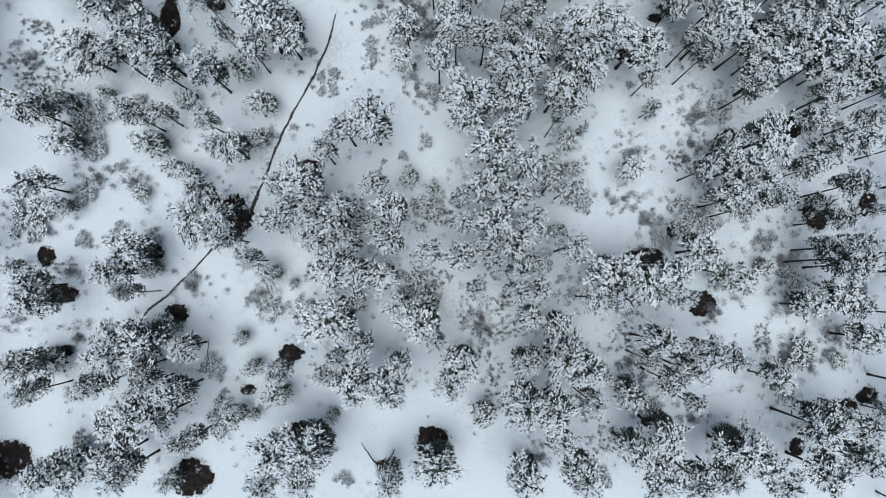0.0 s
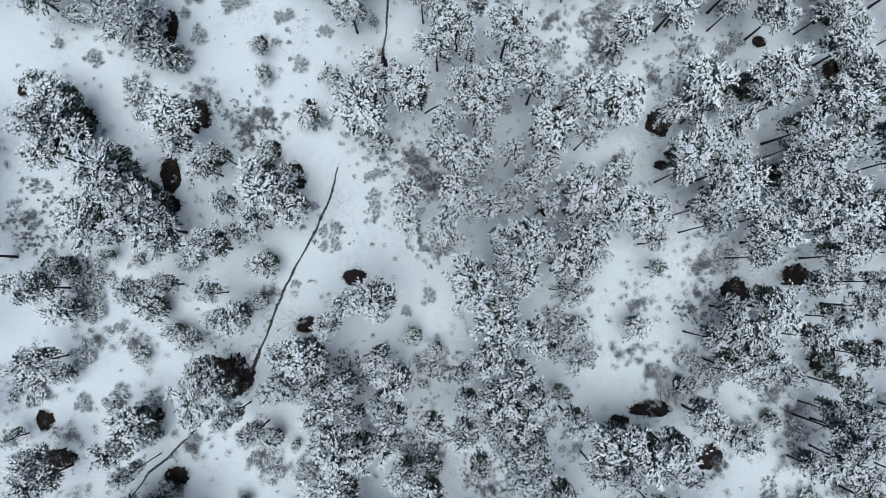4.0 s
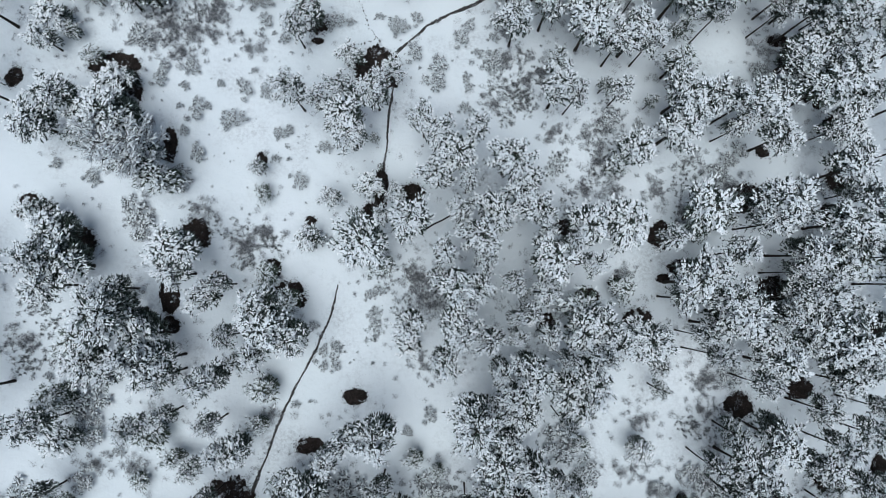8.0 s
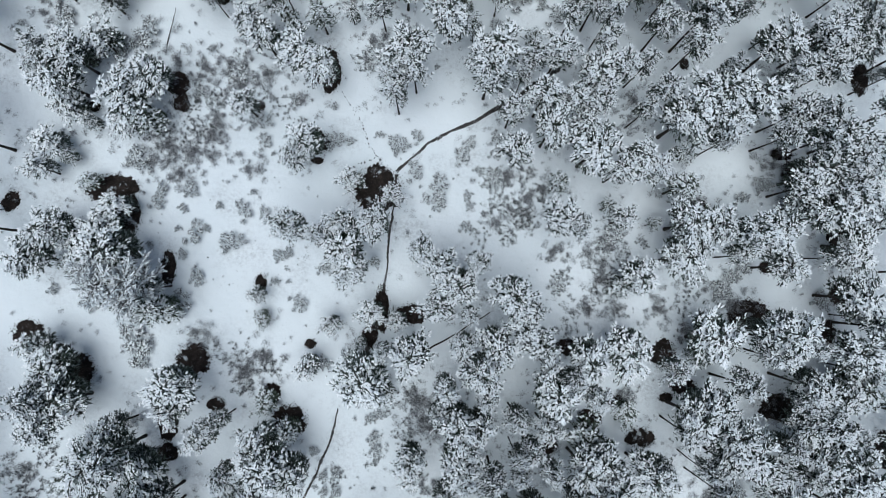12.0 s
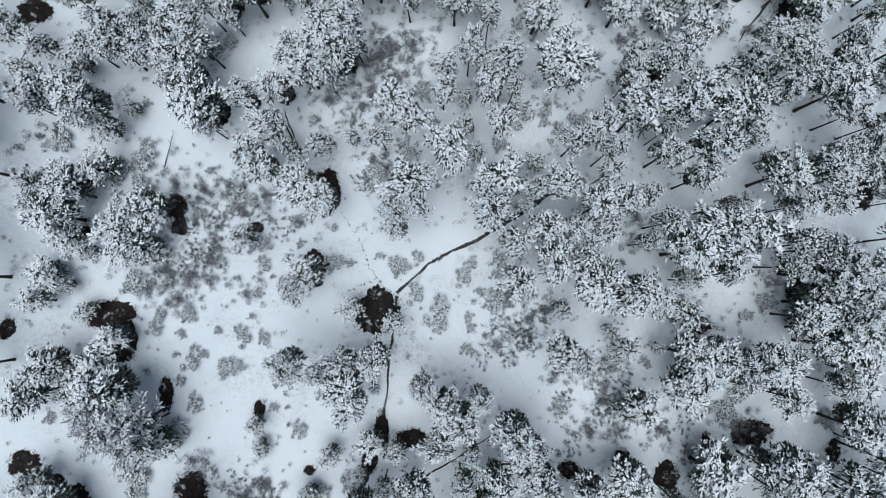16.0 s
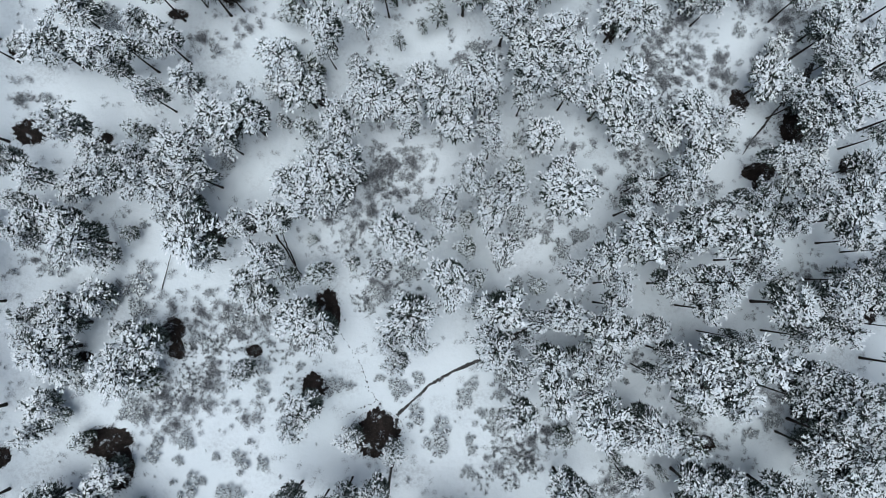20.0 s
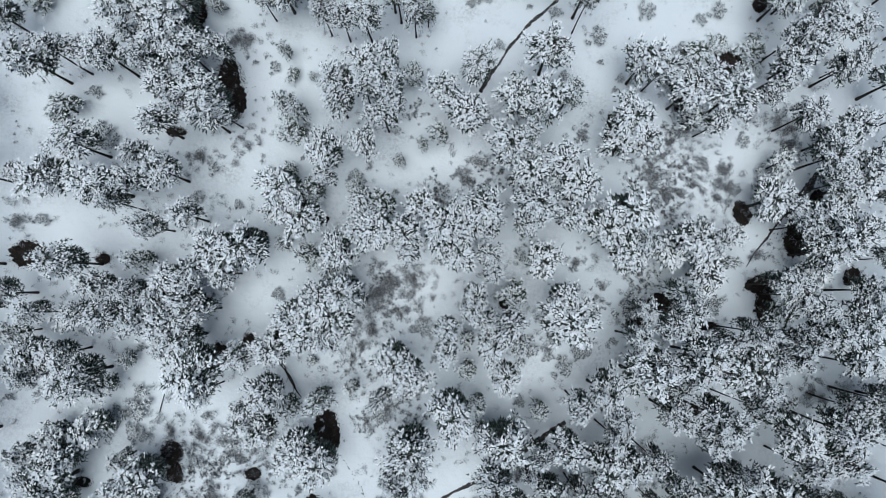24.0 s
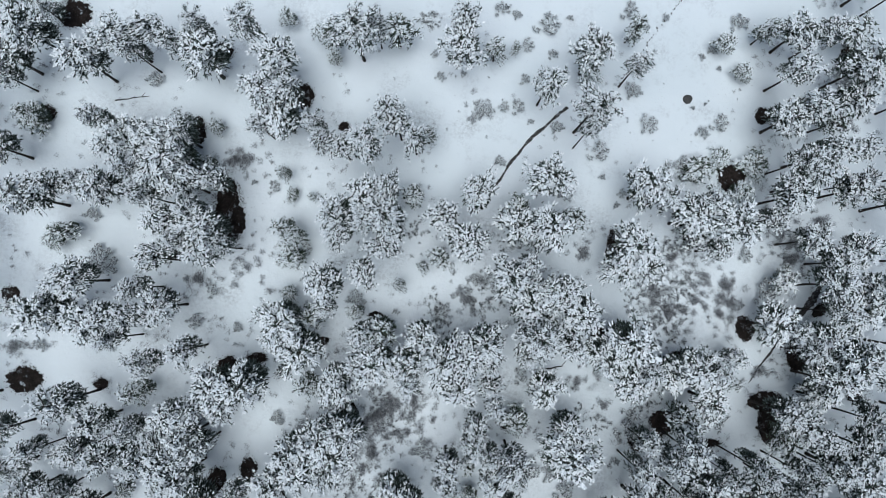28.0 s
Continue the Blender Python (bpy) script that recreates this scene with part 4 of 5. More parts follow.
pine(-27.92, 56.44, 7.0, 1.28)
pine(8.16, 56.82, 9.8, 1.46)
pine(-31.98, 56.96, 7.4, 1.84)
pine(42.40, 57.03, 5.6, 1.03)
pine(10.23, 57.30, 10.0, 1.87)
pine(5.11, 57.36, 9.3, 1.87)
pine(-2.83, 57.40, 9.3, 1.85)
pine(-12.71, 57.53, 7.8, 2.11)
pine(-34.55, 57.67, 7.5, 1.60)
pine(22.45, 57.83, 10.9, 1.64)
pine(30.07, 58.09, 10.8, 2.01, True)
pine(14.31, 58.20, 10.1, 1.64)
pine(36.85, 58.26, 8.0, 1.38)
pine(33.78, 58.48, 11.4, 2.00)
pine(-33.49, 58.60, 7.1, 1.96)
pine(-15.81, 58.95, 7.2, 1.53)
pine(-30.37, 59.01, 7.1, 1.85)
pine(22.60, 59.96, 11.3, 1.97)
pine(19.74, 59.96, 11.3, 1.85)
pine(14.43, 60.03, 10.7, 1.62)
pine(-17.01, 60.12, 8.0, 1.74)
pine(0.68, 60.38, 9.4, 2.21)
pine(25.78, 60.83, 11.8, 1.16, True)
pine(11.50, 61.01, 10.2, 1.63)
pine(-5.44, 61.54, 7.5, 1.19)
pine(13.64, 61.95, 10.2, 1.75)
pine(-8.40, 62.11, 7.0, 1.67)
pine(19.81, 62.13, 10.6, 1.40)
pine(26.47, 62.16, 12.1, 1.50)
pine(-15.04, 62.33, 8.7, 2.07)
pine(-20.21, 62.51, 7.2, 1.40)
pine(-29.76, 62.73, 7.1, 1.74)
pine(5.10, 63.21, 7.8, 1.56)
pine(16.92, 63.22, 11.5, 1.84)
pine(25.44, 63.63, 11.8, 1.96)
pine(20.93, 63.63, 11.7, 1.61)
pine(-3.28, 63.66, 8.2, 1.77)
pine(-34.16, 63.85, 7.7, 1.37)
pine(-20.71, 63.99, 8.5, 2.40)
pine(-30.13, 64.06, 7.8, 1.94)
pine(27.18, 64.49, 12.3, 1.61)
pine(18.37, 64.50, 10.7, 1.63)
pine(-4.17, 64.73, 8.7, 1.98)
pine(-35.39, 64.81, 7.5, 1.60)
pine(29.01, 64.96, 12.5, 1.72, True)
pine(22.01, 65.00, 12.1, 2.06)
pine(-17.45, 65.12, 7.4, 1.47)
pine(0.09, 65.54, 8.4, 1.42)
pine(35.30, 65.70, 11.0, 2.02)
pine(-34.40, 65.76, 7.4, 1.72)
pine(-14.63, 65.83, 7.6, 1.64)
pine(-31.95, 65.84, 8.2, 1.70, True)
pine(-23.47, 66.06, 7.2, 1.40)
pine(6.38, 66.07, 8.2, 1.32)
pine(30.78, 66.10, 11.5, 1.52)
pine(4.10, 66.12, 9.0, 1.76)
pine(24.06, 66.42, 11.8, 1.61)
pine(33.33, 66.43, 11.0, 1.66)
pine(16.54, 66.56, 9.8, 1.65)
pine(-9.95, 66.73, 9.1, 1.38)
pine(-21.75, 66.95, 9.0, 1.59)
pine(25.93, 67.01, 11.5, 1.16, True)
pine(0.10, 67.39, 8.7, 1.53)
pine(-11.75, 67.41, 9.2, 1.95)
pine(10.49, 67.50, 9.7, 2.11)
pine(-36.33, 67.55, 5.8, 1.37, True)
pine(18.93, 67.68, 11.5, 1.61)
pine(5.66, 67.79, 10.5, 1.72)
pine(36.97, 67.84, 10.1, 1.69, True)
pine(-23.27, 67.99, 8.4, 1.94, True)
pine(3.89, 68.08, 9.1, 1.64)
pine(20.81, 68.45, 11.0, 1.63)
pine(-25.14, 68.51, 8.9, 1.92, True)
pine(-32.34, 68.63, 7.1, 1.73)
pine(-9.48, 68.64, 9.0, 2.08)
pine(32.33, 68.76, 10.2, 1.68, True)
pine(17.40, 68.76, 8.6, 1.68)
pine(2.45, 68.81, 8.7, 1.41)
pine(-12.64, 68.81, 9.3, 1.71)
pine(-27.61, 68.93, 8.2, 1.43, True)
pine(-34.06, 69.09, 7.2, 1.72)
pine(-30.17, 69.18, 7.9, 1.48)
pine(-20.50, 69.25, 8.0, 1.50)
pine(-7.52, 69.84, 7.6, 1.54)
pine(10.46, 69.86, 8.2, 1.92)
pine(-10.04, 69.87, 9.1, 1.84)
pine(31.16, 70.00, 9.1, 1.95, True)
pine(-21.56, 70.03, 8.5, 1.60)
pine(2.65, 70.16, 7.7, 1.68)
pine(-23.98, 70.20, 7.8, 1.50)
pine(-8.53, 70.68, 8.5, 1.98)
pine(39.86, 70.78, 5.6, 1.03)
pine(-36.69, 70.83, 7.1, 1.61, True)
pine(29.82, 70.95, 8.7, 1.71, True)
pine(-25.97, 70.99, 8.4, 1.42, True)
pine(-29.20, 71.44, 7.5, 1.50)
pine(34.63, 71.70, 7.0, 1.89)
pine(-22.82, 71.85, 8.6, 1.94, True)
pine(23.78, 71.92, 7.6, 2.10)
pine(4.25, 72.06, 8.2, 1.43)
pine(-18.68, 72.41, 7.8, 1.62)
pine(-20.40, 72.76, 9.2, 1.58)
pine(8.73, 73.09, 7.2, 1.82)
pine(-31.12, 73.35, 8.5, 1.69, True)
pine(4.06, 73.72, 8.0, 1.67)
pine(34.13, 73.77, 8.6, 1.85)
pine(1.21, 73.78, 8.5, 1.89)
pine(20.83, 73.87, 6.9, 1.99)
pine(16.31, 73.96, 7.6, 2.08)
pine(-3.02, 74.04, 8.3, 1.41)
pine(-19.26, 74.09, 8.9, 1.82)
pine(-16.58, 74.27, 9.0, 1.94)
pine(-9.31, 74.33, 7.9, 1.76)
pine(24.09, 74.64, 8.4, 1.58)
pine(17.48, 74.77, 9.7, 1.54)
pine(-14.40, 74.85, 6.9, 1.42)
pine(22.32, 74.86, 7.8, 2.09)
pine(35.08, 75.26, 8.9, 1.96)
pine(26.66, 75.32, 7.1, 1.62)
pine(37.37, 75.57, 9.7, 1.55)
pine(-3.21, 75.70, 8.5, 1.88)
pine(-7.51, 75.72, 7.6, 1.54)
pine(14.27, 75.93, 8.0, 1.93)
pine(-5.79, 75.94, 8.3, 1.99)
pine(3.98, 76.07, 9.8, 1.51)
pine(-0.20, 76.11, 9.3, 1.86)
pine(32.31, 76.26, 8.9, 1.34)
pine(7.19, 76.30, 8.6, 1.66)
pine(-24.76, 76.36, 8.3, 1.71, True)
pine(2.14, 76.37, 9.7, 1.85)
pine(16.35, 76.87, 9.7, 2.01)
pine(11.24, 76.92, 8.7, 1.55)
pine(-11.92, 76.92, 7.6, 1.76)
pine(34.43, 77.22, 7.4, 2.01)
pine(-21.68, 77.24, 8.4, 1.72)
pine(3.56, 77.49, 9.9, 1.85)
pine(-15.13, 77.67, 6.6, 1.55)
pine(31.51, 77.78, 7.5, 1.50)
pine(7.79, 77.95, 9.3, 1.88)
pine(-1.80, 78.06, 7.5, 1.55)
pine(-13.27, 78.15, 7.6, 1.88)
pine(-27.41, 78.26, 8.3, 1.48)
pine(-6.97, 78.32, 7.8, 1.65)
pine(29.82, 78.49, 7.2, 2.25)
pine(9.22, 78.62, 8.2, 1.56)
pine(-13.69, 79.51, 7.9, 1.87)
pine(-28.50, 79.57, 8.9, 1.91, True)
pine(37.27, 79.71, 8.0, 2.12)
pine(11.75, 79.81, 9.1, 2.01)
pine(-26.36, 80.07, 8.3, 1.71, True)
pine(7.47, 80.29, 8.7, 1.90)
pine(-32.90, 80.33, 7.9, 1.93)
pine(-10.04, 80.65, 7.8, 1.64)
pine(-23.49, 80.96, 8.4, 2.05, True)
pine(-36.33, 80.98, 5.9, 1.42, True)
pine(10.22, 81.89, 9.7, 1.99)
pine(34.75, 82.16, 8.2, 1.74, True)
pine(8.47, 82.19, 8.6, 1.43)
pine(32.21, 82.35, 6.0, 1.79)
pine(-25.68, 82.59, 8.4, 1.37)
pine(-10.02, 82.59, 7.9, 1.88)
pine(5.63, 83.16, 8.5, 2.02)
pine(-30.52, 83.22, 8.4, 2.03, True)
pine(-7.00, 83.58, 7.5, 1.42)
pine(16.04, 83.75, 7.8, 1.70)
pine(7.49, 84.05, 9.1, 1.53)
pine(17.96, 84.08, 8.9, 2.04)
pine(35.94, 84.17, 8.0, 1.74, True)
pine(-24.07, 85.02, 8.6, 1.82, True)
pine(37.58, 85.07, 8.9, 1.85)
pine(24.77, 85.53, 7.6, 1.61)
pine(16.76, 85.55, 9.0, 2.03)
pine(-19.86, 85.62, 9.4, 1.80)
pine(-5.01, 85.77, 8.6, 1.40)
pine(-18.65, 86.07, 8.3, 1.50)
pine(2.07, 86.11, 8.4, 2.01)
pine(32.95, 86.13, 8.9, 1.59)
pine(-22.03, 86.40, 8.9, 1.59, True)
pine(23.67, 86.69, 6.4, 1.76)
pine(9.09, 86.84, 10.0, 1.86)
pine(-4.24, 86.91, 9.2, 1.62)
pine(-8.90, 87.11, 9.2, 1.61)
pine(6.77, 87.48, 7.4, 1.69)
pine(25.93, 87.56, 8.7, 1.94)
pine(-6.53, 87.76, 9.7, 1.60)
pine(-19.95, 87.77, 9.2, 1.92)
pine(-23.57, 88.21, 9.0, 1.92, True)
pine(29.75, 88.21, 8.2, 1.60)
pine(22.23, 88.26, 7.7, 2.09)
pine(-4.74, 88.30, 9.1, 1.74)
pine(0.20, 88.41, 7.5, 1.68)
pine(-9.01, 88.62, 9.9, 1.82)
pine(-20.85, 88.99, 9.8, 1.68)
pine(23.86, 89.49, 8.9, 1.45)
pine(-6.52, 89.83, 9.7, 1.83)
pine(19.68, 90.01, 8.7, 1.69)
pine(-34.13, 90.08, 8.4, 1.80, True)
pine(31.18, 90.16, 9.5, 1.93)
pine(-24.90, 90.29, 9.1, 1.58, True)
pine(3.11, 90.53, 7.8, 1.91)
pine(-4.70, 90.61, 9.4, 1.61)
pine(37.00, 90.66, 8.5, 1.86)
pine(-28.03, 90.74, 8.9, 1.69, True)
pine(18.18, 90.75, 8.7, 1.92)
pine(-32.29, 90.96, 8.6, 1.57, True)
pine(-21.64, 91.27, 9.0, 1.59)
pine(32.66, 91.34, 9.8, 1.69)
pine(-30.57, 91.45, 7.8, 1.48)
pine(9.50, 91.51, 9.3, 1.77)
pine(-19.29, 91.59, 8.6, 1.49)
pine(38.12, 91.60, 8.9, 1.60)
pine(31.78, 93.04, 10.2, 2.03, True)
pine(33.91, 93.87, 11.0, 1.78)
pine(37.82, 94.30, 8.9, 1.73, True)
pine(-37.42, 94.44, 6.1, 1.64, True)
pine(-6.56, 94.48, 9.2, 1.73)
pine(-2.37, 94.99, 9.0, 1.52)
pine(-24.37, 95.01, 8.0, 1.84, True)
pine(-10.37, 95.04, 8.4, 1.40)
pine(-22.38, 95.53, 8.0, 1.61, True)
pine(-26.32, 95.55, 7.8, 1.72)
pine(12.85, 95.69, 10.7, 1.50)
pine(-15.57, 96.34, 7.9, 1.40)
pine(-3.77, 96.36, 9.3, 1.62)
pine(-10.78, 96.39, 8.9, 1.62)
pine(-29.05, 96.81, 8.2, 1.59, True)
pine(-13.88, 97.17, 7.2, 2.01)
pine(12.93, 97.20, 10.5, 1.98)
pine(31.83, 97.33, 8.5, 2.09)
pine(33.31, 98.06, 9.7, 1.57)
pine(38.38, 99.01, 8.3, 2.12)
pine(-14.99, 99.23, 8.6, 1.96)
pine(-13.11, 99.29, 8.5, 1.62)
pine(9.36, 99.89, 9.3, 1.65)
pine(-37.08, 100.67, 6.2, 1.52, True)
pine(32.38, 101.58, 8.9, 1.84, True)
pine(37.83, 101.63, 10.4, 2.04)
pine(-30.06, 101.64, 8.5, 1.70)
pine(17.53, 101.78, 8.2, 1.70)
pine(-14.06, 102.06, 8.7, 1.96)
pine(-20.41, 102.16, 8.7, 1.94)
pine(-36.76, 102.30, 6.4, 1.84, True)
pine(-26.09, 102.61, 8.6, 1.59, True)
pine(13.63, 103.02, 8.9, 1.79)
pine(-22.57, 103.23, 9.1, 1.58)
pine(-26.99, 103.58, 9.1, 1.80, True)
pine(1.71, 103.82, 8.7, 2.00)
pine(-34.29, 103.97, 9.0, 1.90)
pine(-7.28, 104.01, 9.0, 1.85)
pine(-24.35, 104.13, 9.1, 1.69)
pine(-20.49, 104.60, 9.2, 1.70)
pine(-16.68, 104.69, 9.2, 1.59)
pine(35.09, 104.85, 9.0, 1.72, True)
pine(-5.60, 105.21, 9.2, 1.27)
pine(33.14, 105.48, 8.6, 1.97)
pine(2.01, 105.60, 9.2, 1.52)
pine(-35.08, 107.26, 6.0, 1.44)

# green pines
green_pine(-23.85, -17.15, 4.6, 1.11)
green_pine(-15.27, -16.97, 7.5, 1.54)
green_pine(-4.86, -16.81, 7.5, 1.44)
green_pine(-0.80, -15.79, 7.5, 1.93)
green_pine(-31.63, -15.23, 5.9, 1.78)
green_pine(3.70, -12.09, 5.1, 1.39)
green_pine(-10.09, -12.02, 6.4, 1.33)
green_pine(-18.36, -11.61, 6.3, 1.44)
green_pine(31.82, -10.80, 4.9, 1.44)
green_pine(16.59, -10.43, 8.5, 1.58)
green_pine(-14.98, -9.96, 6.8, 1.56)
green_pine(14.54, -8.81, 10.9, 1.40)
green_pine(38.30, -8.01, 3.3, 1.89)
green_pine(-17.05, -7.62, 4.3, 1.37)
green_pine(34.46, -7.00, 2.0, 2.05)
green_pine(-34.68, -6.91, 2.9, 1.61)
green_pine(-1.56, -1.96, 6.7, 1.53)
green_pine(-7.79, -1.88, 8.6, 1.65)
green_pine(-13.74, -0.07, 4.1, 1.00)
green_pine(-15.57, 0.76, 4.6, 1.61)
green_pine(25.16, 0.85, 8.5, 1.60)
green_pine(-10.90, 0.98, 8.1, 1.30)
green_pine(30.81, 1.02, 4.5, 1.18)
green_pine(-25.91, 1.21, 7.9, 1.51)
green_pine(-29.78, 3.61, 3.5, 1.48)
green_pine(10.40, 4.45, 8.0, 1.34)
green_pine(21.95, 4.73, 5.5, 1.41)
green_pine(-14.68, 5.47, 8.6, 1.63)
green_pine(35.52, 6.68, 8.8, 1.49)
green_pine(-33.51, 6.78, 7.5, 1.62)
green_pine(-27.53, 8.26, 3.5, 1.73)
green_pine(-14.09, 8.43, 9.4, 1.73)
green_pine(-0.99, 8.55, 3.5, 1.09)
green_pine(4.55, 8.91, 11.9, 1.47)
green_pine(-3.02, 9.73, 5.1, 1.25)
green_pine(-24.04, 10.27, 6.5, 1.66)
green_pine(30.07, 10.52, 10.7, 1.68)
green_pine(12.54, 10.54, 3.5, 1.30)
green_pine(25.80, 12.08, 9.2, 1.71)
green_pine(-26.17, 12.57, 4.7, 1.52)
green_pine(11.72, 12.98, 5.7, 1.14)
green_pine(-16.81, 12.98, 5.8, 1.58)
green_pine(12.83, 13.74, 11.5, 1.16)
green_pine(-32.84, 15.71, 6.9, 1.52)
green_pine(19.43, 15.84, 7.1, 1.37)
green_pine(-16.35, 16.31, 4.7, 1.36)
green_pine(-34.12, 16.33, 7.5, 1.50)
green_pine(-23.03, 16.67, 4.3, 1.54)
green_pine(-27.89, 16.85, 2.9, 1.12)
green_pine(-30.20, 17.17, 3.8, 0.98)
green_pine(-18.13, 19.10, 7.3, 1.48)
green_pine(-32.26, 21.05, 5.1, 1.93)
green_pine(12.31, 23.35, 10.1, 2.37)
green_pine(-13.99, 24.06, 8.2, 2.00)
green_pine(7.11, 24.79, 10.0, 1.30)
green_pine(16.62, 24.86, 4.5, 1.81)
green_pine(-16.44, 26.70, 2.6, 1.66)
green_pine(37.06, 27.25, 10.0, 2.09)
green_pine(-5.84, 27.26, 8.5, 1.54)
green_pine(23.48, 30.05, 10.1, 1.68)
green_pine(26.17, 31.27, 10.4, 1.92)
green_pine(38.09, 33.71, 9.1, 1.56)
green_pine(-16.78, 34.14, 2.6, 1.41)
green_pine(-25.16, 34.98, 7.1, 1.65)
green_pine(16.13, 36.75, 8.6, 1.34)
green_pine(-33.15, 39.09, 5.5, 1.68)
green_pine(-6.52, 39.19, 5.5, 0.99)
green_pine(19.67, 42.61, 5.7, 1.02)
green_pine(15.19, 44.17, 5.7, 1.27)
green_pine(21.54, 45.73, 9.2, 1.70)
green_pine(10.51, 46.22, 9.5, 1.43)
green_pine(-31.69, 46.57, 5.5, 1.68)
green_pine(-33.72, 48.82, 5.9, 1.66)
green_pine(21.94, 48.88, 10.3, 1.67)
green_pine(36.14, 50.91, 11.3, 1.56)
green_pine(-26.39, 51.96, 6.3, 1.78)
green_pine(3.21, 57.99, 6.2, 1.36)
green_pine(8.54, 59.69, 9.7, 1.54)
green_pine(30.84, 60.37, 12.2, 1.88)
green_pine(2.93, 60.57, 8.1, 1.44)
green_pine(-13.61, 60.77, 8.6, 1.52)
green_pine(-10.97, 61.13, 7.9, 1.30)
green_pine(2.05, 63.47, 6.4, 1.11)
green_pine(-12.16, 64.24, 2.2, 0.90)
green_pine(-28.15, 64.89, 6.4, 1.54)
green_pine(2.15, 66.08, 4.1, 1.28)
green_pine(30.40, 68.34, 9.7, 1.83)
green_pine(21.39, 70.12, 9.2, 1.70)
green_pine(6.39, 70.16, 6.9, 1.85)
green_pine(-10.02, 72.27, 8.6, 1.64)
green_pine(26.79, 73.09, 8.6, 1.60)
green_pine(-26.35, 73.60, 7.7, 1.63)
green_pine(-12.00, 73.89, 7.7, 1.54)
green_pine(-5.66, 78.53, 7.9, 1.79)
green_pine(-11.84, 79.76, 7.5, 1.31)
green_pine(-7.83, 80.03, 7.3, 1.32)
green_pine(-14.07, 81.85, 5.8, 1.46)
green_pine(-3.88, 82.52, 5.6, 1.11)
green_pine(-1.85, 84.15, 4.6, 0.94)
green_pine(-0.36, 84.98, 6.2, 1.11)
green_pine(-13.61, 85.14, 6.7, 1.44)
green_pine(4.04, 86.68, 8.2, 1.32)
green_pine(-34.76, 86.69, 4.3, 1.70)
green_pine(-12.93, 86.84, 6.8, 1.68)
green_pine(-14.10, 87.58, 6.8, 1.56)
green_pine(11.58, 88.13, 10.0, 1.30)
green_pine(6.93, 89.44, 6.8, 1.60)
green_pine(-2.48, 90.55, 7.0, 1.82)
green_pine(-12.09, 90.75, 3.3, 0.89)
green_pine(28.60, 90.98, 5.0, 1.82)
green_pine(-13.91, 91.03, 1.9, 1.03)
green_pine(24.94, 93.36, 2.6, 1.74)
green_pine(30.63, 93.97, 2.1, 1.90)
green_pine(27.59, 94.60, 1.4, 1.78)
green_pine(-1.19, 96.03, 10.6, 1.61)
green_pine(-22.31, 96.98, 8.3, 1.62)
green_pine(36.74, 97.41, 8.0, 1.64)
green_pine(-37.20, 98.04, 1.4, 1.66)
green_pine(14.16, 102.71, 4.6, 1.67)
green_pine(29.87, 102.88, 4.0, 1.72)
green_pine(-9.82, 103.55, 6.5, 1.33)
green_pine(5.13, 104.17, 6.2, 1.62)
green_pine(7.09, 104.84, 4.0, 0.84)
green_pine(-3.89, 105.43, 7.3, 1.93)
green_pine(-10.30, 105.46, 6.8, 1.57)
green_pine(27.97, 105.60, 5.6, 1.68)
green_pine(15.54, 105.63, 7.1, 1.24)
green_pine(31.16, 106.27, 6.9, 1.78)
green_pine(18.23, 106.27, 7.5, 1.61)
green_pine(39.64, 106.28, 7.4, 1.66)
green_pine(-14.12, 107.42, 4.4, 1.01)

# birches
pine(-27.11, 94.29, 8.9, 1.70)
pine(-24.87, 93.88, 8.9, 1.80)
pine(-22.42, 93.48, 9.3, 1.90)
pine(-23.62, 92.06, 9.2, 1.80)
pine(-25.86, 92.30, 9.3, 1.60)
pine(-8.64, 94.47, 8.2, 1.60)
pine(-4.34, 97.38, 9.0, 1.60)
pine(-26.83, -4.33, 8.6, 1.80)
pine(-24.95, -4.93, 9.4, 1.80)
pine(-28.35, -8.14, 9.3, 1.70)
pine(-27.99, -6.35, 8.0, 1.70)
pine(-9.53, -3.43, 8.2, 1.90)
pine(-32.69, -15.26, 8.4, 1.70)
pine(-21.82, -5.40, 7.8, 1.40)
pine(-1.87, -3.75, 8.5, 1.70)
pine(7.42, -3.33, 8.7, 1.60)
pine(9.82, -4.22, 8.7, 1.80)
pine(7.80, -6.77, 8.0, 1.70)
green_pine(-21.29, 93.67, 4.6, 1.30)
green_pine(-20.67, 97.13, 5.0, 1.50)
green_pine(-14.26, 92.72, 5.1, 1.10)
green_pine(-36.11, 97.91, 6.1, 1.40)
green_pine(-33.57, 87.37, 4.8, 1.40)
green_pine(-24.77, -3.76, 5.0, 1.50)
green_pine(-18.13, -5.04, 5.2, 1.20)
green_pine(-17.22, -11.83, 4.9, 1.20)
green_pine(-32.68, -17.15, 4.7, 1.50)
green_pine(7.61, -17.59, 4.7, 1.50)
birch(-25.43, 35.94, 8.9, 1.82)
birch(-27.97, 37.29, 9.3, 2.02)
birch(-25.69, 37.56, 8.1, 2.27)
birch(-29.26, 38.51, 7.6, 1.52)

# bushes
bush(14.56, -18.96, 1.61)
bush(-9.20, -18.20, 0.80)
bush(-10.48, -15.60, 0.54)
bush(27.10, -15.08, 1.34)
bush(-32.45, -14.22, 1.07)
bush(-20.63, -12.53, 1.34)
bush(19.94, -12.22, 1.34)
bush(-20.15, -9.99, 0.80)
bush(-21.17, -7.67, 0.96)
bush(-12.86, -2.48, 1.29)
bush(-15.67, -2.42, 0.89)
bush(-17.46, -1.10, 0.69)
bush(-25.00, -0.96, 0.49)
bush(-2.46, -0.85, 1.51)
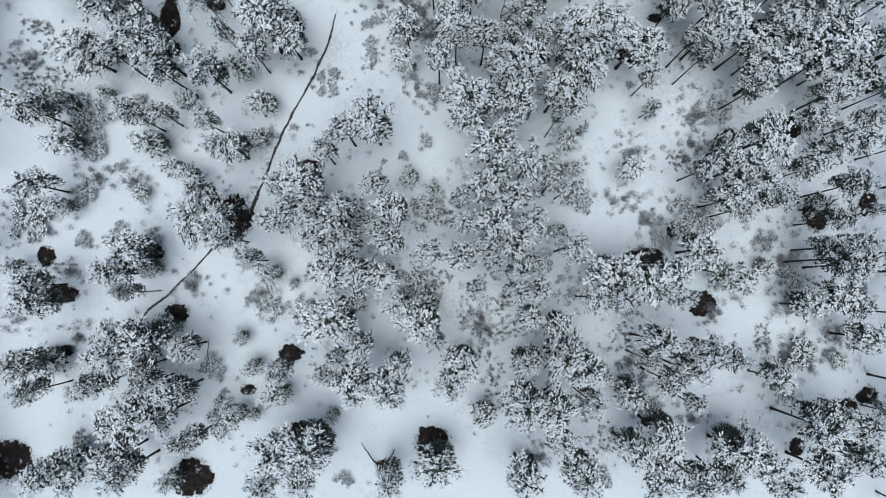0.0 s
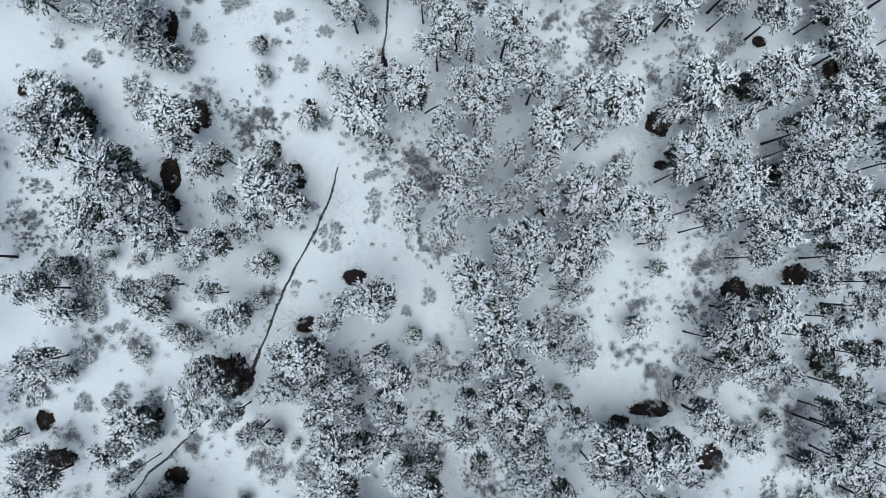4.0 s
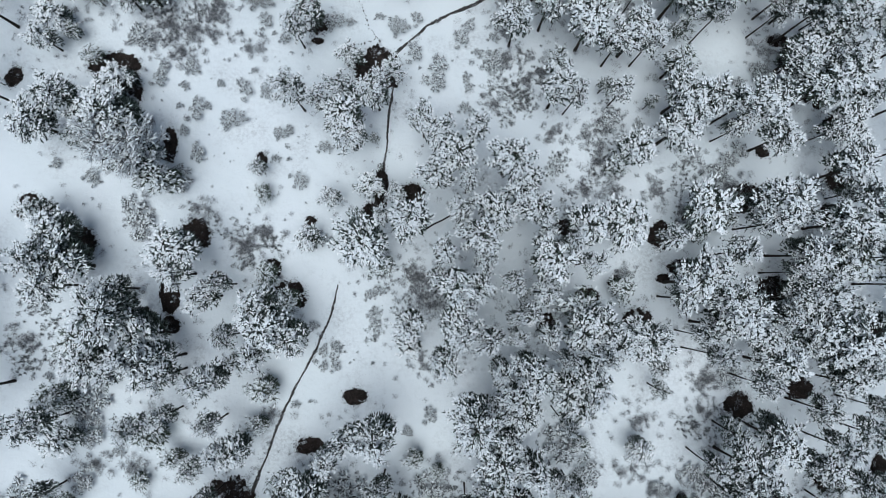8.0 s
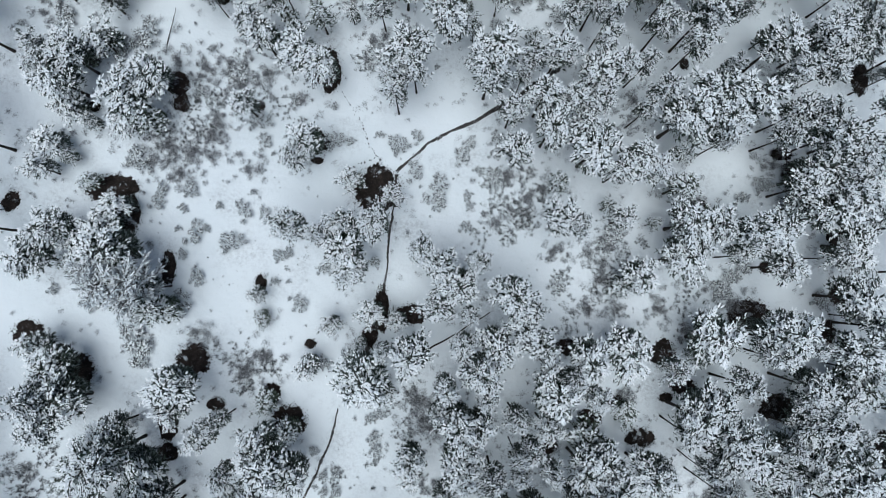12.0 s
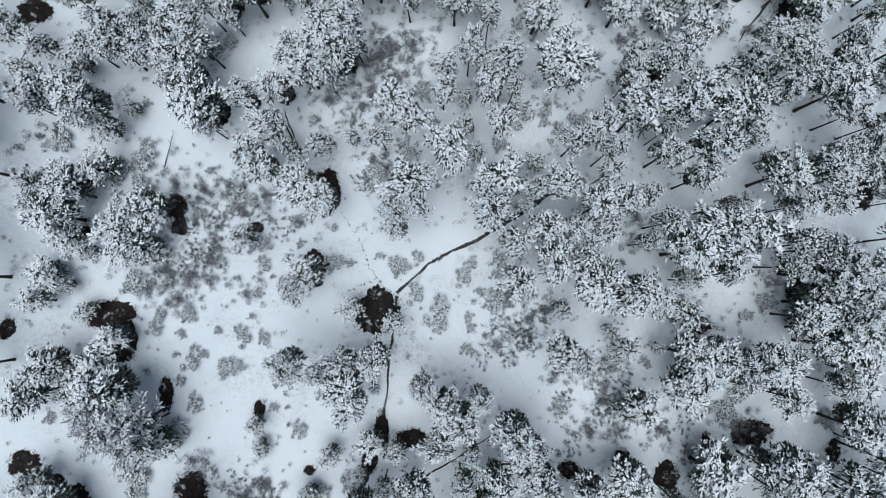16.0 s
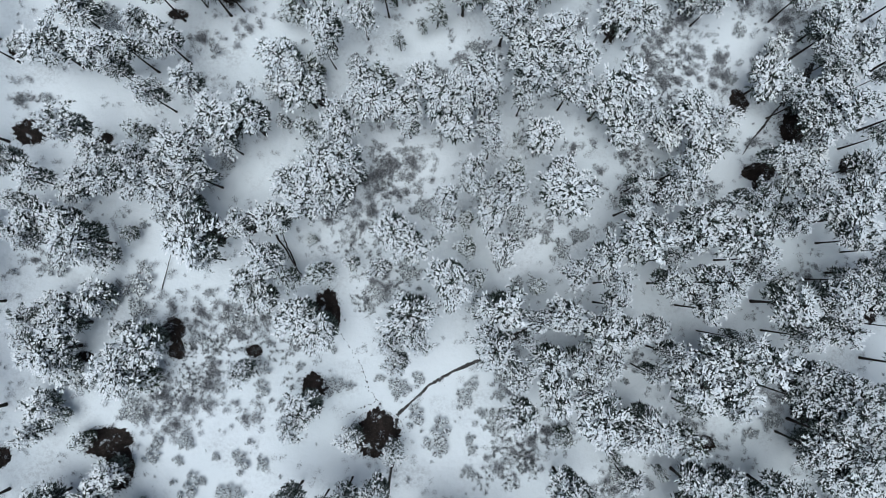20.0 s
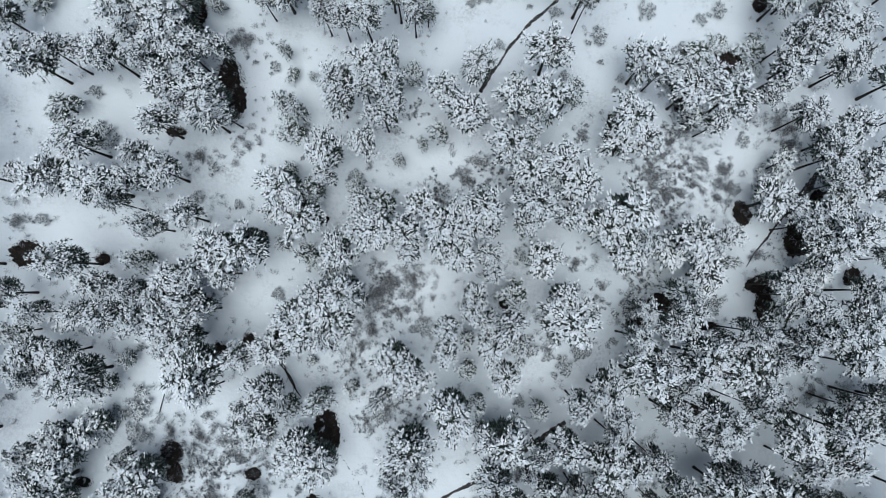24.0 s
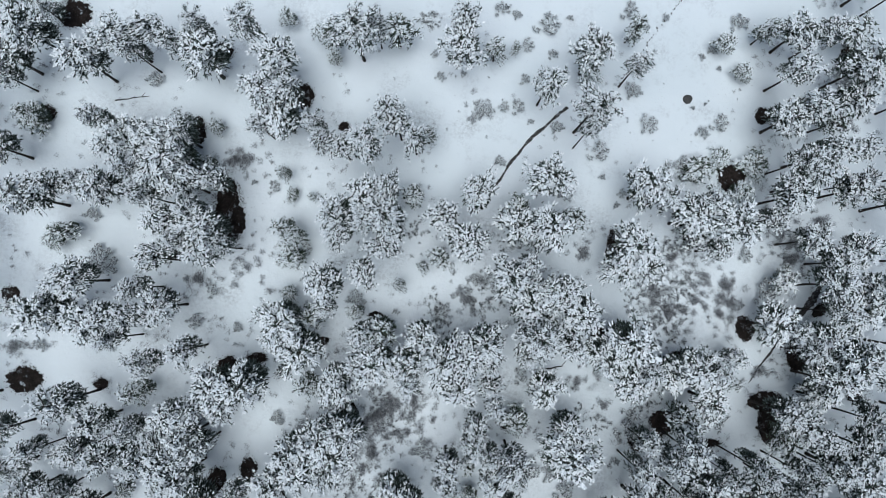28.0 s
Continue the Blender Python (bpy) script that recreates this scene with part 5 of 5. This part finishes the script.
bush(29.58, -0.44, 1.34)
bush(33.88, -0.41, 1.05)
bush(-23.02, 0.54, 0.74)
bush(-33.91, 1.23, 0.87)
bush(31.08, 1.28, 0.63)
bush(9.70, 1.40, 1.07)
bush(34.83, 1.77, 0.53)
bush(21.23, 3.53, 1.50)
bush(-28.06, 3.90, 0.27)
bush(-32.74, 4.00, 0.68)
bush(-26.52, 4.07, 1.07)
bush(-29.71, 4.42, 0.80)
bush(25.46, 5.26, 2.04)
bush(20.19, 5.95, 2.04)
bush(-9.42, 6.05, 2.04)
bush(-37.25, 6.15, 2.14)
bush(-1.61, 6.53, 1.11)
bush(23.56, 6.92, 1.50)
bush(-35.97, 7.43, 1.07)
bush(13.10, 7.74, 1.34)
bush(-32.57, 8.35, 1.17)
bush(10.43, 9.93, 1.61)
bush(-29.64, 10.65, 0.73)
bush(-5.55, 11.35, 0.70)
bush(-3.69, 11.88, 0.50)
bush(-31.90, 12.47, 1.36)
bush(-1.55, 13.21, 0.61)
bush(-13.92, 14.55, 0.50)
bush(-12.62, 14.82, 0.40)
bush(-32.59, 15.53, 1.71)
bush(27.52, 16.55, 1.34)
bush(-33.35, 16.81, 0.54)
bush(-35.80, 17.61, 0.64)
bush(-2.05, 17.80, 0.91)
bush(-0.44, 17.81, 0.91)
bush(-11.32, 18.02, 0.50)
bush(-10.27, 18.03, 0.50)
bush(-6.84, 18.21, 0.25)
bush(-8.96, 18.30, 0.25)
bush(18.56, 19.01, 0.36)
bush(-11.32, 19.63, 0.45)
bush(-10.27, 19.64, 0.45)
bush(-13.28, 19.84, 0.43)
bush(-6.57, 20.75, 0.50)
bush(-12.24, 21.81, 0.45)
bush(-6.56, 21.83, 0.70)
bush(-6.78, 22.86, 0.40)
bush(-7.04, 24.55, 0.70)
bush(-28.64, 24.92, 1.71)
bush(-6.25, 24.96, 0.50)
bush(17.56, 25.98, 1.03)
bush(-8.85, 29.74, 0.90)
bush(-11.47, 29.76, 1.20)
bush(-20.23, 30.36, 0.89)
bush(-27.80, 30.42, 0.68)
bush(6.11, 31.23, 0.61)
bush(-28.07, 31.97, 1.27)
bush(-22.03, 32.72, 0.59)
bush(-23.30, 32.73, 0.69)
bush(37.20, 35.08, 0.80)
bush(-13.45, 35.33, 0.80)
bush(-24.59, 35.35, 1.08)
bush(-32.37, 35.62, 1.07)
bush(-14.49, 35.86, 0.50)
bush(26.89, 36.10, 1.04)
bush(10.86, 36.66, 0.92)
bush(-35.61, 36.92, 0.39)
bush(-15.79, 37.46, 0.60)
bush(-14.60, 37.46, 0.50)
bush(28.09, 37.50, 0.73)
bush(-22.84, 37.98, 0.89)
bush(29.27, 38.34, 0.79)
bush(-11.20, 38.53, 0.90)
bush(10.08, 39.41, 0.67)
bush(-15.39, 39.86, 0.65)
bush(-24.13, 40.09, 0.59)
bush(-14.50, 40.13, 0.40)
bush(19.34, 40.83, 0.72)
bush(-27.19, 41.13, 0.59)
bush(-19.79, 41.17, 0.99)
bush(16.25, 41.37, 1.13)
bush(-23.13, 41.95, 0.79)
bush(2.17, 42.39, 0.91)
bush(-24.67, 42.47, 0.69)
bush(-22.12, 42.48, 0.39)
bush(-16.70, 43.86, 0.69)
bush(-18.62, 44.01, 0.69)
bush(-24.18, 44.33, 0.69)
bush(2.47, 44.58, 1.01)
bush(-20.90, 44.60, 0.32)
bush(-0.51, 44.83, 0.91)
bush(-26.48, 44.84, 0.59)
bush(29.48, 45.24, 0.94)
bush(2.27, 45.52, 1.01)
bush(-23.52, 46.05, 0.69)
bush(-26.01, 46.10, 0.69)
bush(-0.65, 46.11, 1.01)
bush(23.58, 46.17, 1.04)
bush(-2.23, 46.40, 0.35)
bush(31.52, 46.56, 0.94)
bush(4.96, 47.05, 0.92)
bush(-2.74, 47.72, 0.71)
bush(3.36, 47.88, 0.71)
bush(-23.79, 48.87, 0.69)
bush(-28.27, 48.94, 0.98)
bush(-14.94, 48.98, 0.60)
bush(1.77, 49.22, 0.61)
bush(4.99, 49.44, 0.71)
bush(-15.97, 49.51, 0.50)
bush(-4.31, 50.37, 0.91)
bush(2.59, 50.54, 0.71)
bush(-16.74, 50.56, 0.59)
bush(17.29, 50.59, 0.52)
bush(-8.75, 50.70, 0.90)
bush(-10.31, 50.72, 0.90)
bush(5.28, 51.03, 0.81)
bush(-2.45, 51.14, 0.45)
bush(-6.03, 51.34, 0.60)
bush(-13.41, 52.59, 0.99)
bush(-17.26, 52.64, 0.99)
bush(-10.25, 54.04, 0.43)
bush(-13.93, 54.43, 0.50)
bush(-15.99, 54.71, 0.50)
bush(-14.96, 54.96, 0.50)
bush(-22.60, 55.29, 0.59)
bush(-18.04, 56.82, 0.74)
bush(-19.32, 56.83, 0.89)
bush(-6.90, 57.80, 0.60)
bush(-0.54, 58.03, 0.61)
bush(-27.83, 58.07, 0.86)
bush(40.59, 58.55, 1.29)
bush(-29.81, 59.02, 0.54)
bush(-6.37, 59.12, 1.25)
bush(-21.63, 59.45, 0.89)
bush(7.04, 60.15, 0.51)
bush(-29.59, 60.38, 0.43)
bush(-27.69, 60.51, 1.08)
bush(-3.18, 60.99, 1.26)
bush(-38.82, 61.57, 0.87)
bush(5.44, 62.05, 0.76)
bush(-34.92, 62.34, 1.21)
bush(11.21, 63.14, 0.72)
bush(-0.75, 64.22, 0.71)
bush(9.85, 64.24, 1.28)
bush(12.89, 64.52, 0.77)
bush(13.73, 64.68, 0.51)
bush(7.66, 65.05, 1.02)
bush(16.20, 65.52, 0.54)
bush(-27.51, 65.73, 0.88)
bush(-2.07, 67.19, 0.71)
bush(-9.77, 67.68, 1.25)
bush(17.66, 68.74, 1.07)
bush(25.52, 69.20, 1.82)
bush(14.67, 69.78, 0.62)
bush(-15.33, 70.44, 0.60)
bush(-19.90, 71.55, 0.79)
bush(7.28, 73.76, 0.51)
bush(-36.34, 77.39, 0.87)
bush(-38.53, 77.41, 0.96)
bush(-18.94, 78.78, 0.40)
bush(-22.74, 79.33, 0.69)
bush(0.10, 79.97, 0.40)
bush(-4.41, 80.00, 0.40)
bush(29.13, 80.07, 0.73)
bush(-8.10, 81.23, 0.80)
bush(31.90, 81.31, 1.34)
bush(-21.25, 82.19, 0.49)
bush(3.08, 82.91, 0.81)
bush(-13.04, 83.22, 0.60)
bush(-31.08, 85.07, 1.27)
bush(29.88, 85.07, 0.73)
bush(-12.79, 85.87, 0.50)
bush(-31.90, 89.23, 0.88)
bush(16.96, 90.05, 0.72)
bush(11.96, 91.12, 0.62)
bush(17.55, 91.16, 0.52)
bush(-15.66, 91.72, 0.45)
bush(-17.48, 92.24, 0.40)
bush(15.62, 92.81, 0.72)
bush(5.63, 94.31, 0.51)
bush(23.75, 94.39, 0.54)
bush(15.31, 95.19, 0.82)
bush(25.84, 97.21, 0.83)
bush(-20.06, 97.39, 0.32)
bush(11.18, 97.65, 0.54)
bush(20.44, 98.00, 0.93)
bush(27.59, 98.07, 0.63)
bush(8.70, 98.18, 0.41)
bush(2.68, 98.40, 0.51)
bush(4.06, 99.24, 0.81)
bush(6.14, 99.54, 0.56)
bush(7.46, 99.55, 0.51)
bush(24.94, 99.73, 0.26)
bush(26.22, 100.14, 0.37)
bush(18.83, 101.35, 0.72)
bush(-26.49, 101.85, 0.80)
bush(8.22, 102.33, 0.41)
bush(0.01, 102.49, 0.64)
bush(2.19, 102.80, 0.71)
bush(27.77, 103.74, 0.21)
bush(-0.51, 104.69, 0.43)
bush(26.07, 104.85, 0.26)
bush(11.04, 104.88, 0.72)
bush(12.72, 105.19, 0.41)
bush(27.08, 105.55, 0.42)
bush(8.55, 105.68, 0.72)
bush(10.53, 107.68, 0.92)
bush(29.96, 108.36, 1.15)
bush(12.79, 108.57, 0.72)
bush(7.49, 108.74, 0.43)
bush(22.45, 108.77, 0.43)
bush(18.74, 109.26, 0.64)
bush(6.11, 109.27, 1.07)

# heather
heather(15.57, -15.13, 2.04)
heather(6.12, -10.38, 2.14)
heather(17.70, -7.12, 2.14)
heather(33.02, -6.57, 2.41)
heather(4.04, -4.48, 2.68)
heather(-2.36, -0.13, 2.41)
heather(0.22, 5.90, 0.96)
heather(-1.37, 6.21, 1.61)
heather(24.72, 12.19, 2.25)
heather(41.27, 14.61, 1.88)
heather(38.70, 16.32, 2.14)
heather(-38.76, 18.89, 1.61)
heather(-10.51, 19.25, 0.96)
heather(-34.85, 19.34, 1.61)
heather(-38.32, 21.18, 1.88)
heather(-6.29, 21.58, 0.96)
heather(-35.89, 22.17, 1.61)
heather(-37.39, 23.21, 1.50)
heather(-1.48, 23.94, 1.71)
heather(-3.62, 25.03, 2.14)
heather(-16.10, 28.71, 1.34)
heather(-19.90, 28.83, 1.88)
heather(-17.63, 29.53, 1.61)
heather(-19.92, 31.13, 1.71)
heather(11.40, 32.91, 1.18)
heather(23.64, 33.41, 1.50)
heather(16.41, 34.93, 1.88)
heather(24.86, 36.65, 2.04)
heather(11.78, 38.25, 1.50)
heather(15.66, 38.72, 2.41)
heather(16.27, 40.88, 2.04)
heather(8.29, 42.08, 1.61)
heather(5.02, 42.67, 2.04)
heather(7.78, 44.79, 2.14)
heather(6.71, 45.89, 2.57)
heather(4.54, 46.99, 1.34)
heather(-22.61, 50.65, 1.88)
heather(-26.12, 51.24, 2.14)
heather(-14.92, 52.54, 1.50)
heather(-22.99, 52.79, 2.14)
heather(-17.47, 55.17, 1.34)
heather(-22.52, 55.82, 1.61)
heather(-20.01, 56.26, 2.41)
heather(-5.11, 57.94, 1.71)
heather(-3.53, 58.68, 1.29)
heather(-6.67, 59.02, 1.29)
heather(-3.51, 61.04, 1.39)
heather(-7.18, 63.73, 2.14)
heather(14.47, 69.85, 1.39)
heather(-5.03, 70.74, 1.88)
heather(19.56, 72.55, 2.14)
heather(8.35, 73.77, 1.61)
heather(21.70, 77.04, 1.61)
heather(22.31, 78.67, 2.04)
heather(20.67, 80.33, 2.25)
heather(4.65, 80.53, 1.18)
heather(0.88, 80.57, 2.25)
heather(22.42, 82.51, 2.25)
heather(3.60, 82.69, 1.50)
heather(23.67, 86.37, 2.04)
heather(7.74, 86.45, 1.61)
heather(-2.55, 87.58, 0.96)
heather(24.15, 93.06, 1.61)
heather(41.26, 103.50, 2.41)
heather(-0.48, 108.46, 1.29)

# thickets
thicket(-18.23, 94.48, 1.6)
thicket(24.07, 92.99, 1.9)
thicket(22.30, 84.92, 2.1)
thicket(40.88, 103.53, 2.4)
thicket(34.82, 86.40, 1.9)
thicket(-12.35, -2.88, 1.5)
thicket(-17.01, -1.88, 1.4)
thicket(-32.83, -4.92, 1.6)
thicket(-1.35, -1.11, 2.0)
thicket(11.86, -0.76, 1.6)
thicket(17.69, -7.92, 1.8)
thicket(9.10, -16.61, 1.7)
thicket(19.59, -12.19, 1.8)
thicket(3.46, -3.57, 1.3)
thicket(33.50, -7.64, 3.05)
thicket(3.54, -4.73, 2.29)
thicket(-12.12, -2.28, 1.78)
thicket(-16.46, -1.16, 1.53)
thicket(-1.97, -0.42, 2.29)
thicket(-23.02, -0.00, 2.04)
thicket(27.53, 0.08, 2.54)
thicket(33.26, 1.07, 2.04)
thicket(-33.90, 1.22, 1.53)
thicket(31.65, 3.84, 2.29)
thicket(19.82, 5.63, 2.54)
thicket(24.89, 6.12, 2.80)
thicket(-37.89, 6.34, 2.54)
thicket(-0.85, 6.94, 1.78)
thicket(17.65, 7.83, 2.04)
thicket(-28.13, 9.30, 2.04)
thicket(-31.61, 9.84, 2.04)
thicket(18.26, 12.49, 2.04)
thicket(24.55, 13.27, 2.04)
thicket(25.20, 16.04, 3.05)
thicket(-2.09, 17.93, 1.78)
thicket(-0.22, 17.93, 1.53)
thicket(-37.73, 20.69, 2.54)
thicket(-1.53, 23.55, 2.29)
thicket(-2.31, 24.71, 3.05)
thicket(-2.57, 26.20, 2.29)
thicket(16.95, 26.42, 1.53)
thicket(-7.11, 28.47, 2.29)
thicket(-18.68, 29.37, 2.54)
thicket(-16.63, 30.59, 2.04)
thicket(-28.04, 31.75, 1.68)
thicket(23.28, 32.35, 1.53)
thicket(-22.77, 32.74, 1.53)
thicket(20.51, 34.57, 2.54)
thicket(13.81, 34.61, 2.04)
thicket(27.83, 35.12, 2.54)
thicket(14.98, 37.34, 2.54)
thicket(10.60, 40.09, 1.78)
thicket(16.17, 40.65, 2.29)
thicket(24.76, 44.90, 2.04)
thicket(7.92, 45.03, 2.54)
thicket(9.60, 46.15, 2.04)
thicket(-24.45, 47.48, 2.04)
thicket(-18.27, 48.07, 2.04)
thicket(-27.60, 48.37, 2.04)
thicket(32.86, 48.61, 2.04)
thicket(-23.11, 49.85, 2.80)
thicket(6.34, 50.00, 1.27)
thicket(-25.50, 50.13, 3.05)
thicket(-21.40, 51.26, 2.29)
thicket(-20.61, 52.41, 1.78)
thicket(18.81, 52.60, 2.04)
thicket(-13.44, 54.45, 1.78)
thicket(-19.11, 56.06, 2.04)
thicket(-16.55, 57.10, 2.29)
thicket(-22.32, 57.59, 2.80)
thicket(-19.83, 58.02, 2.29)
thicket(-24.80, 58.17, 2.04)
thicket(-5.58, 59.74, 1.78)
thicket(35.90, 60.13, 2.80)
thicket(-6.61, 60.71, 1.78)
thicket(7.43, 65.22, 1.27)
thicket(-7.63, 65.38, 1.78)
thicket(10.20, 65.79, 1.78)
thicket(-10.84, 66.17, 2.04)
thicket(-6.58, 66.92, 2.29)
thicket(18.14, 68.61, 1.78)
thicket(-3.43, 68.96, 2.54)
thicket(-7.13, 69.46, 2.04)
thicket(-6.06, 70.56, 2.80)
thicket(15.32, 70.85, 1.02)
thicket(-4.99, 71.61, 3.05)
thicket(-2.83, 71.70, 2.54)
thicket(17.62, 72.56, 1.78)
thicket(12.73, 73.00, 1.27)
thicket(26.88, 79.45, 2.29)
thicket(21.78, 79.47, 2.29)
thicket(28.06, 80.56, 1.53)
thicket(1.99, 81.15, 2.54)
thicket(20.15, 81.68, 2.80)
thicket(27.54, 82.23, 2.04)
thicket(3.63, 82.77, 1.53)
thicket(-22.57, 83.28, 1.78)
thicket(21.34, 83.89, 2.04)
thicket(-17.98, 84.34, 2.04)
thicket(34.55, 84.48, 2.54)
thicket(13.54, 85.52, 1.78)
thicket(24.24, 86.12, 1.78)
thicket(33.50, 87.30, 2.29)
thicket(30.61, 87.84, 1.53)
thicket(-19.07, 94.46, 1.78)
thicket(3.84, 99.25, 1.27)
thicket(35.86, -14.75, 2.14)
thicket(23.86, -13.54, 1.71)
thicket(14.00, -12.19, 1.82)
thicket(18.56, -10.57, 1.82)
thicket(7.56, -10.44, 1.50)
thicket(18.16, -9.66, 1.93)
thicket(35.33, -8.47, 2.14)
thicket(11.78, -7.76, 1.82)
thicket(38.53, -6.06, 2.14)
thicket(26.02, -3.68, 1.82)
thicket(-38.13, -3.24, 1.50)
thicket(17.65, -3.03, 2.14)
thicket(34.04, -2.69, 2.14)
thicket(41.64, -1.67, 1.93)
thicket(-36.73, -1.26, 1.93)
thicket(11.75, 10.88, 1.61)
thicket(12.06, 13.06, 1.93)
thicket(-16.04, 13.79, 1.39)
thicket(-32.63, 14.04, 1.71)
thicket(35.17, 27.14, 1.82)
thicket(15.80, 35.00, 1.82)
thicket(-27.84, 36.13, 1.93)
thicket(25.16, 37.21, 1.71)
thicket(13.96, 39.95, 1.39)
thicket(4.89, 42.86, 1.61)
thicket(22.98, 46.19, 1.61)
thicket(6.02, 47.05, 2.14)
thicket(6.11, 53.43, 1.39)
thicket(18.76, 54.92, 1.93)
thicket(33.02, 57.56, 1.61)
thicket(-28.18, 60.14, 1.39)
thicket(-37.08, 62.58, 1.50)
thicket(-12.90, 69.52, 1.61)
thicket(30.72, 73.86, 1.39)
thicket(-38.71, 77.42, 1.61)
thicket(24.55, 80.64, 2.04)
thicket(25.19, 82.85, 1.61)
thicket(39.13, 85.06, 2.14)
thicket(37.51, 88.45, 1.82)
thicket(22.03, 91.17, 1.82)
thicket(40.87, 98.19, 1.93)
thicket(42.28, 102.85, 2.14)

# dead wood and a stone
log("long thin dark log fallen across snow", (-1.81, 30.72), (4.37, 34.41), 0.09, 0, 4)
log("dead dark snag leaning over snow", (-6.25, -17.13), (-7.45, -14.52), 0.08, 2, 4, True)
log("short dead snag leaning over snow", (-5.63, -17.14), (-4.45, -15.21), 0.07, 1.6, 3, True)
log("thin dark stick lying on open snow", (-21.82, -7.97), (-21.55, -5.13), 0.045, 0.1, 1)
log("fallen dark branch lying on snow", (-30.20, 99.90), (-27.16, 100.37), 0.06, 0, 3)
log("thin dark stick leaning out of open snow", (-25.92, 59.80), (-24.84, 63.12), 0.05, 0.6, 1, True)
log("short dark log in thin heather", (9.79, 74.35), (11.45, 74.65), 0.08, 0, 2)
log("dark dead trunk leaning beside a pine", (-13.77, 61.77), (-14.34, 64.63), 0.09, 2.5, 3, True)
log("dark fallen stem between young pines", (-15.61, 64.79), (-13.19, 61.02), 0.1, 0.3, 3)
boulder(24.45, 100.61, 0.45)


# the forest goes on past both sides of the flight line
edge = random.Random(41)
for side in (-1, 1):
    for k in range(44):
        y = -22 + k * 3.1 + edge.uniform(-1.2, 1.2)
        x = side * (edge.uniform(38.6, 44.0) + (2.0 if side > 0 else 0.0))
        if side < 0 and (31 < y < 38 or 5 < y < 9):
            continue
        pine(round(x, 2), round(y, 2), edge.uniform(8.5, 11.5), edge.uniform(1.4, 2.1), edge.random() < 0.6)


# the close stand along the eastern edge
for _ in range(260):
    x, y = round(edge.uniform(34.8, 40.6), 2), round(edge.uniform(12, 84), 2)
    if min((x - a) ** 2 + (y - b) ** 2 for a, b in stands) > 5.3 and not 50 < y < 58:
        pine(x, y, edge.uniform(8.0, 11.0), edge.uniform(1.3, 2.0), edge.random() < 0.6)

# low tufts strewn over the clearings: west, east, south, north, how many, least and greatest radius
LOW_TUFTS = [
    (-28.0, -11.9, 36.5, 55.2, 75, 0.25, 0.55),
    (-4.6, 6.1, 43.0, 49.7, 16, 0.45, 0.8),
    (1.6, 12.1, 35.5, 49.0, 30, 0.25, 0.6),
    (-8.3, -0.2, 58.9, 70.3, 34, 0.25, 0.6),
    (-23.8, -16.1, 55.8, 60.0, 12, 0.25, 0.5),
    (6.3, 17.1, 63.7, 71.0, 14, 0.25, 0.6),
    (-9.7, -1.3, 65.6, 71.7, 40, 0.2, 0.45),
    (7.7, 16.7, 62.0, 72.5, 22, 0.2, 0.45),
    (9.9, 31.3, 93.4, 104.0, 34, 0.2, 0.5),
    (-0.0, 10.0, 96.6, 104.1, 8, 0.4, 0.7),
    (21.8, 33.9, 77.9, 93.7, 26, 0.3, 0.7),
    (-18.1, -11.8, 84.6, 96.5, 14, 0.25, 0.55),
    (-25.5, -16.3, 34.1, 53.0, 30, 0.25, 0.55),
    (5.1, 23.3, 32.9, 46.3, 44, 0.25, 0.6),
    (-8.7, 1.1, 16.9, 30.2, 16, 0.25, 0.6),
    (-33.8, -23.9, 7.9, 18.4, 18, 0.25, 0.55),
    (21.9, 33.8, 8.1, 19.4, 20, 0.25, 0.6),
    (11.7, 23.2, 2.7, 14.8, 16, 0.3, 0.7),
    (28.4, 39.0, -2.9, 3.6, 10, 0.25, 0.6),
    (-10.0, -3.6, 16.1, 26.0, 10, 0.25, 0.5),
    (16.1, 24.8, 31.7, 37.8, 16, 0.2, 0.45),
]
strew = random.Random(77)
for west, east, south, north, many, least, most in LOW_TUFTS:
    for _ in range(int(many * 0.72)):
        x, y = round(strew.uniform(west, east), 2), round(strew.uniform(south, north), 2)
        if min((x - a) ** 2 + (y - b) ** 2 for a, b in stands) > 1.7:
            low_shrub(x, y, 0.85 * strew.uniform(least, most))


def undergrowth():
    """Low heather and dwarf shrubs that show grey through the snow between the trees, thinning out towards the clearings."""
    rng = random.Random(5)
    soup = Soup()
    for _ in range(10500):
        x, y = stands[rng.randrange(len(stands))]
        x, y = x + rng.gauss(0, 2.1), y + rng.gauss(0, 2.1)
        if noise.noise((x * 0.4, y * 0.4, 9.0)) + 0.35 * noise.noise((x * 1.6, y * 1.6, 2.0)) < -0.05:
            continue
        wide, tall = rng.uniform(0.08, 0.26), rng.uniform(0.10, 0.40)
        for _ in range(int(18 + 190 * wide)):
            dx, dy = rng.gauss(0, wide * 0.7), rng.gauss(0, wide * 0.7)
            z = ground_z(x + dx, y + dy) + tall * rng.uniform(0.2, 1.0) * max(0.1, 1 - (dx * dx + dy * dy) / (4 * wide * wide))
            soup.blades(Vector((x + dx, y + dy, z)), Vector((dx * 3, dy * 3, 0.5)).normalized(), 0.13, 0.6, 1, rng, 0.014)
    ob = new("undergrowth", mesh_from("undergrowth", soup.v, soup.f, SCRUB))
    tagged(ob, "grey heather and dwarf shrubs poking through snow between pines", "undergrowth", kind="stuff")


undergrowth()
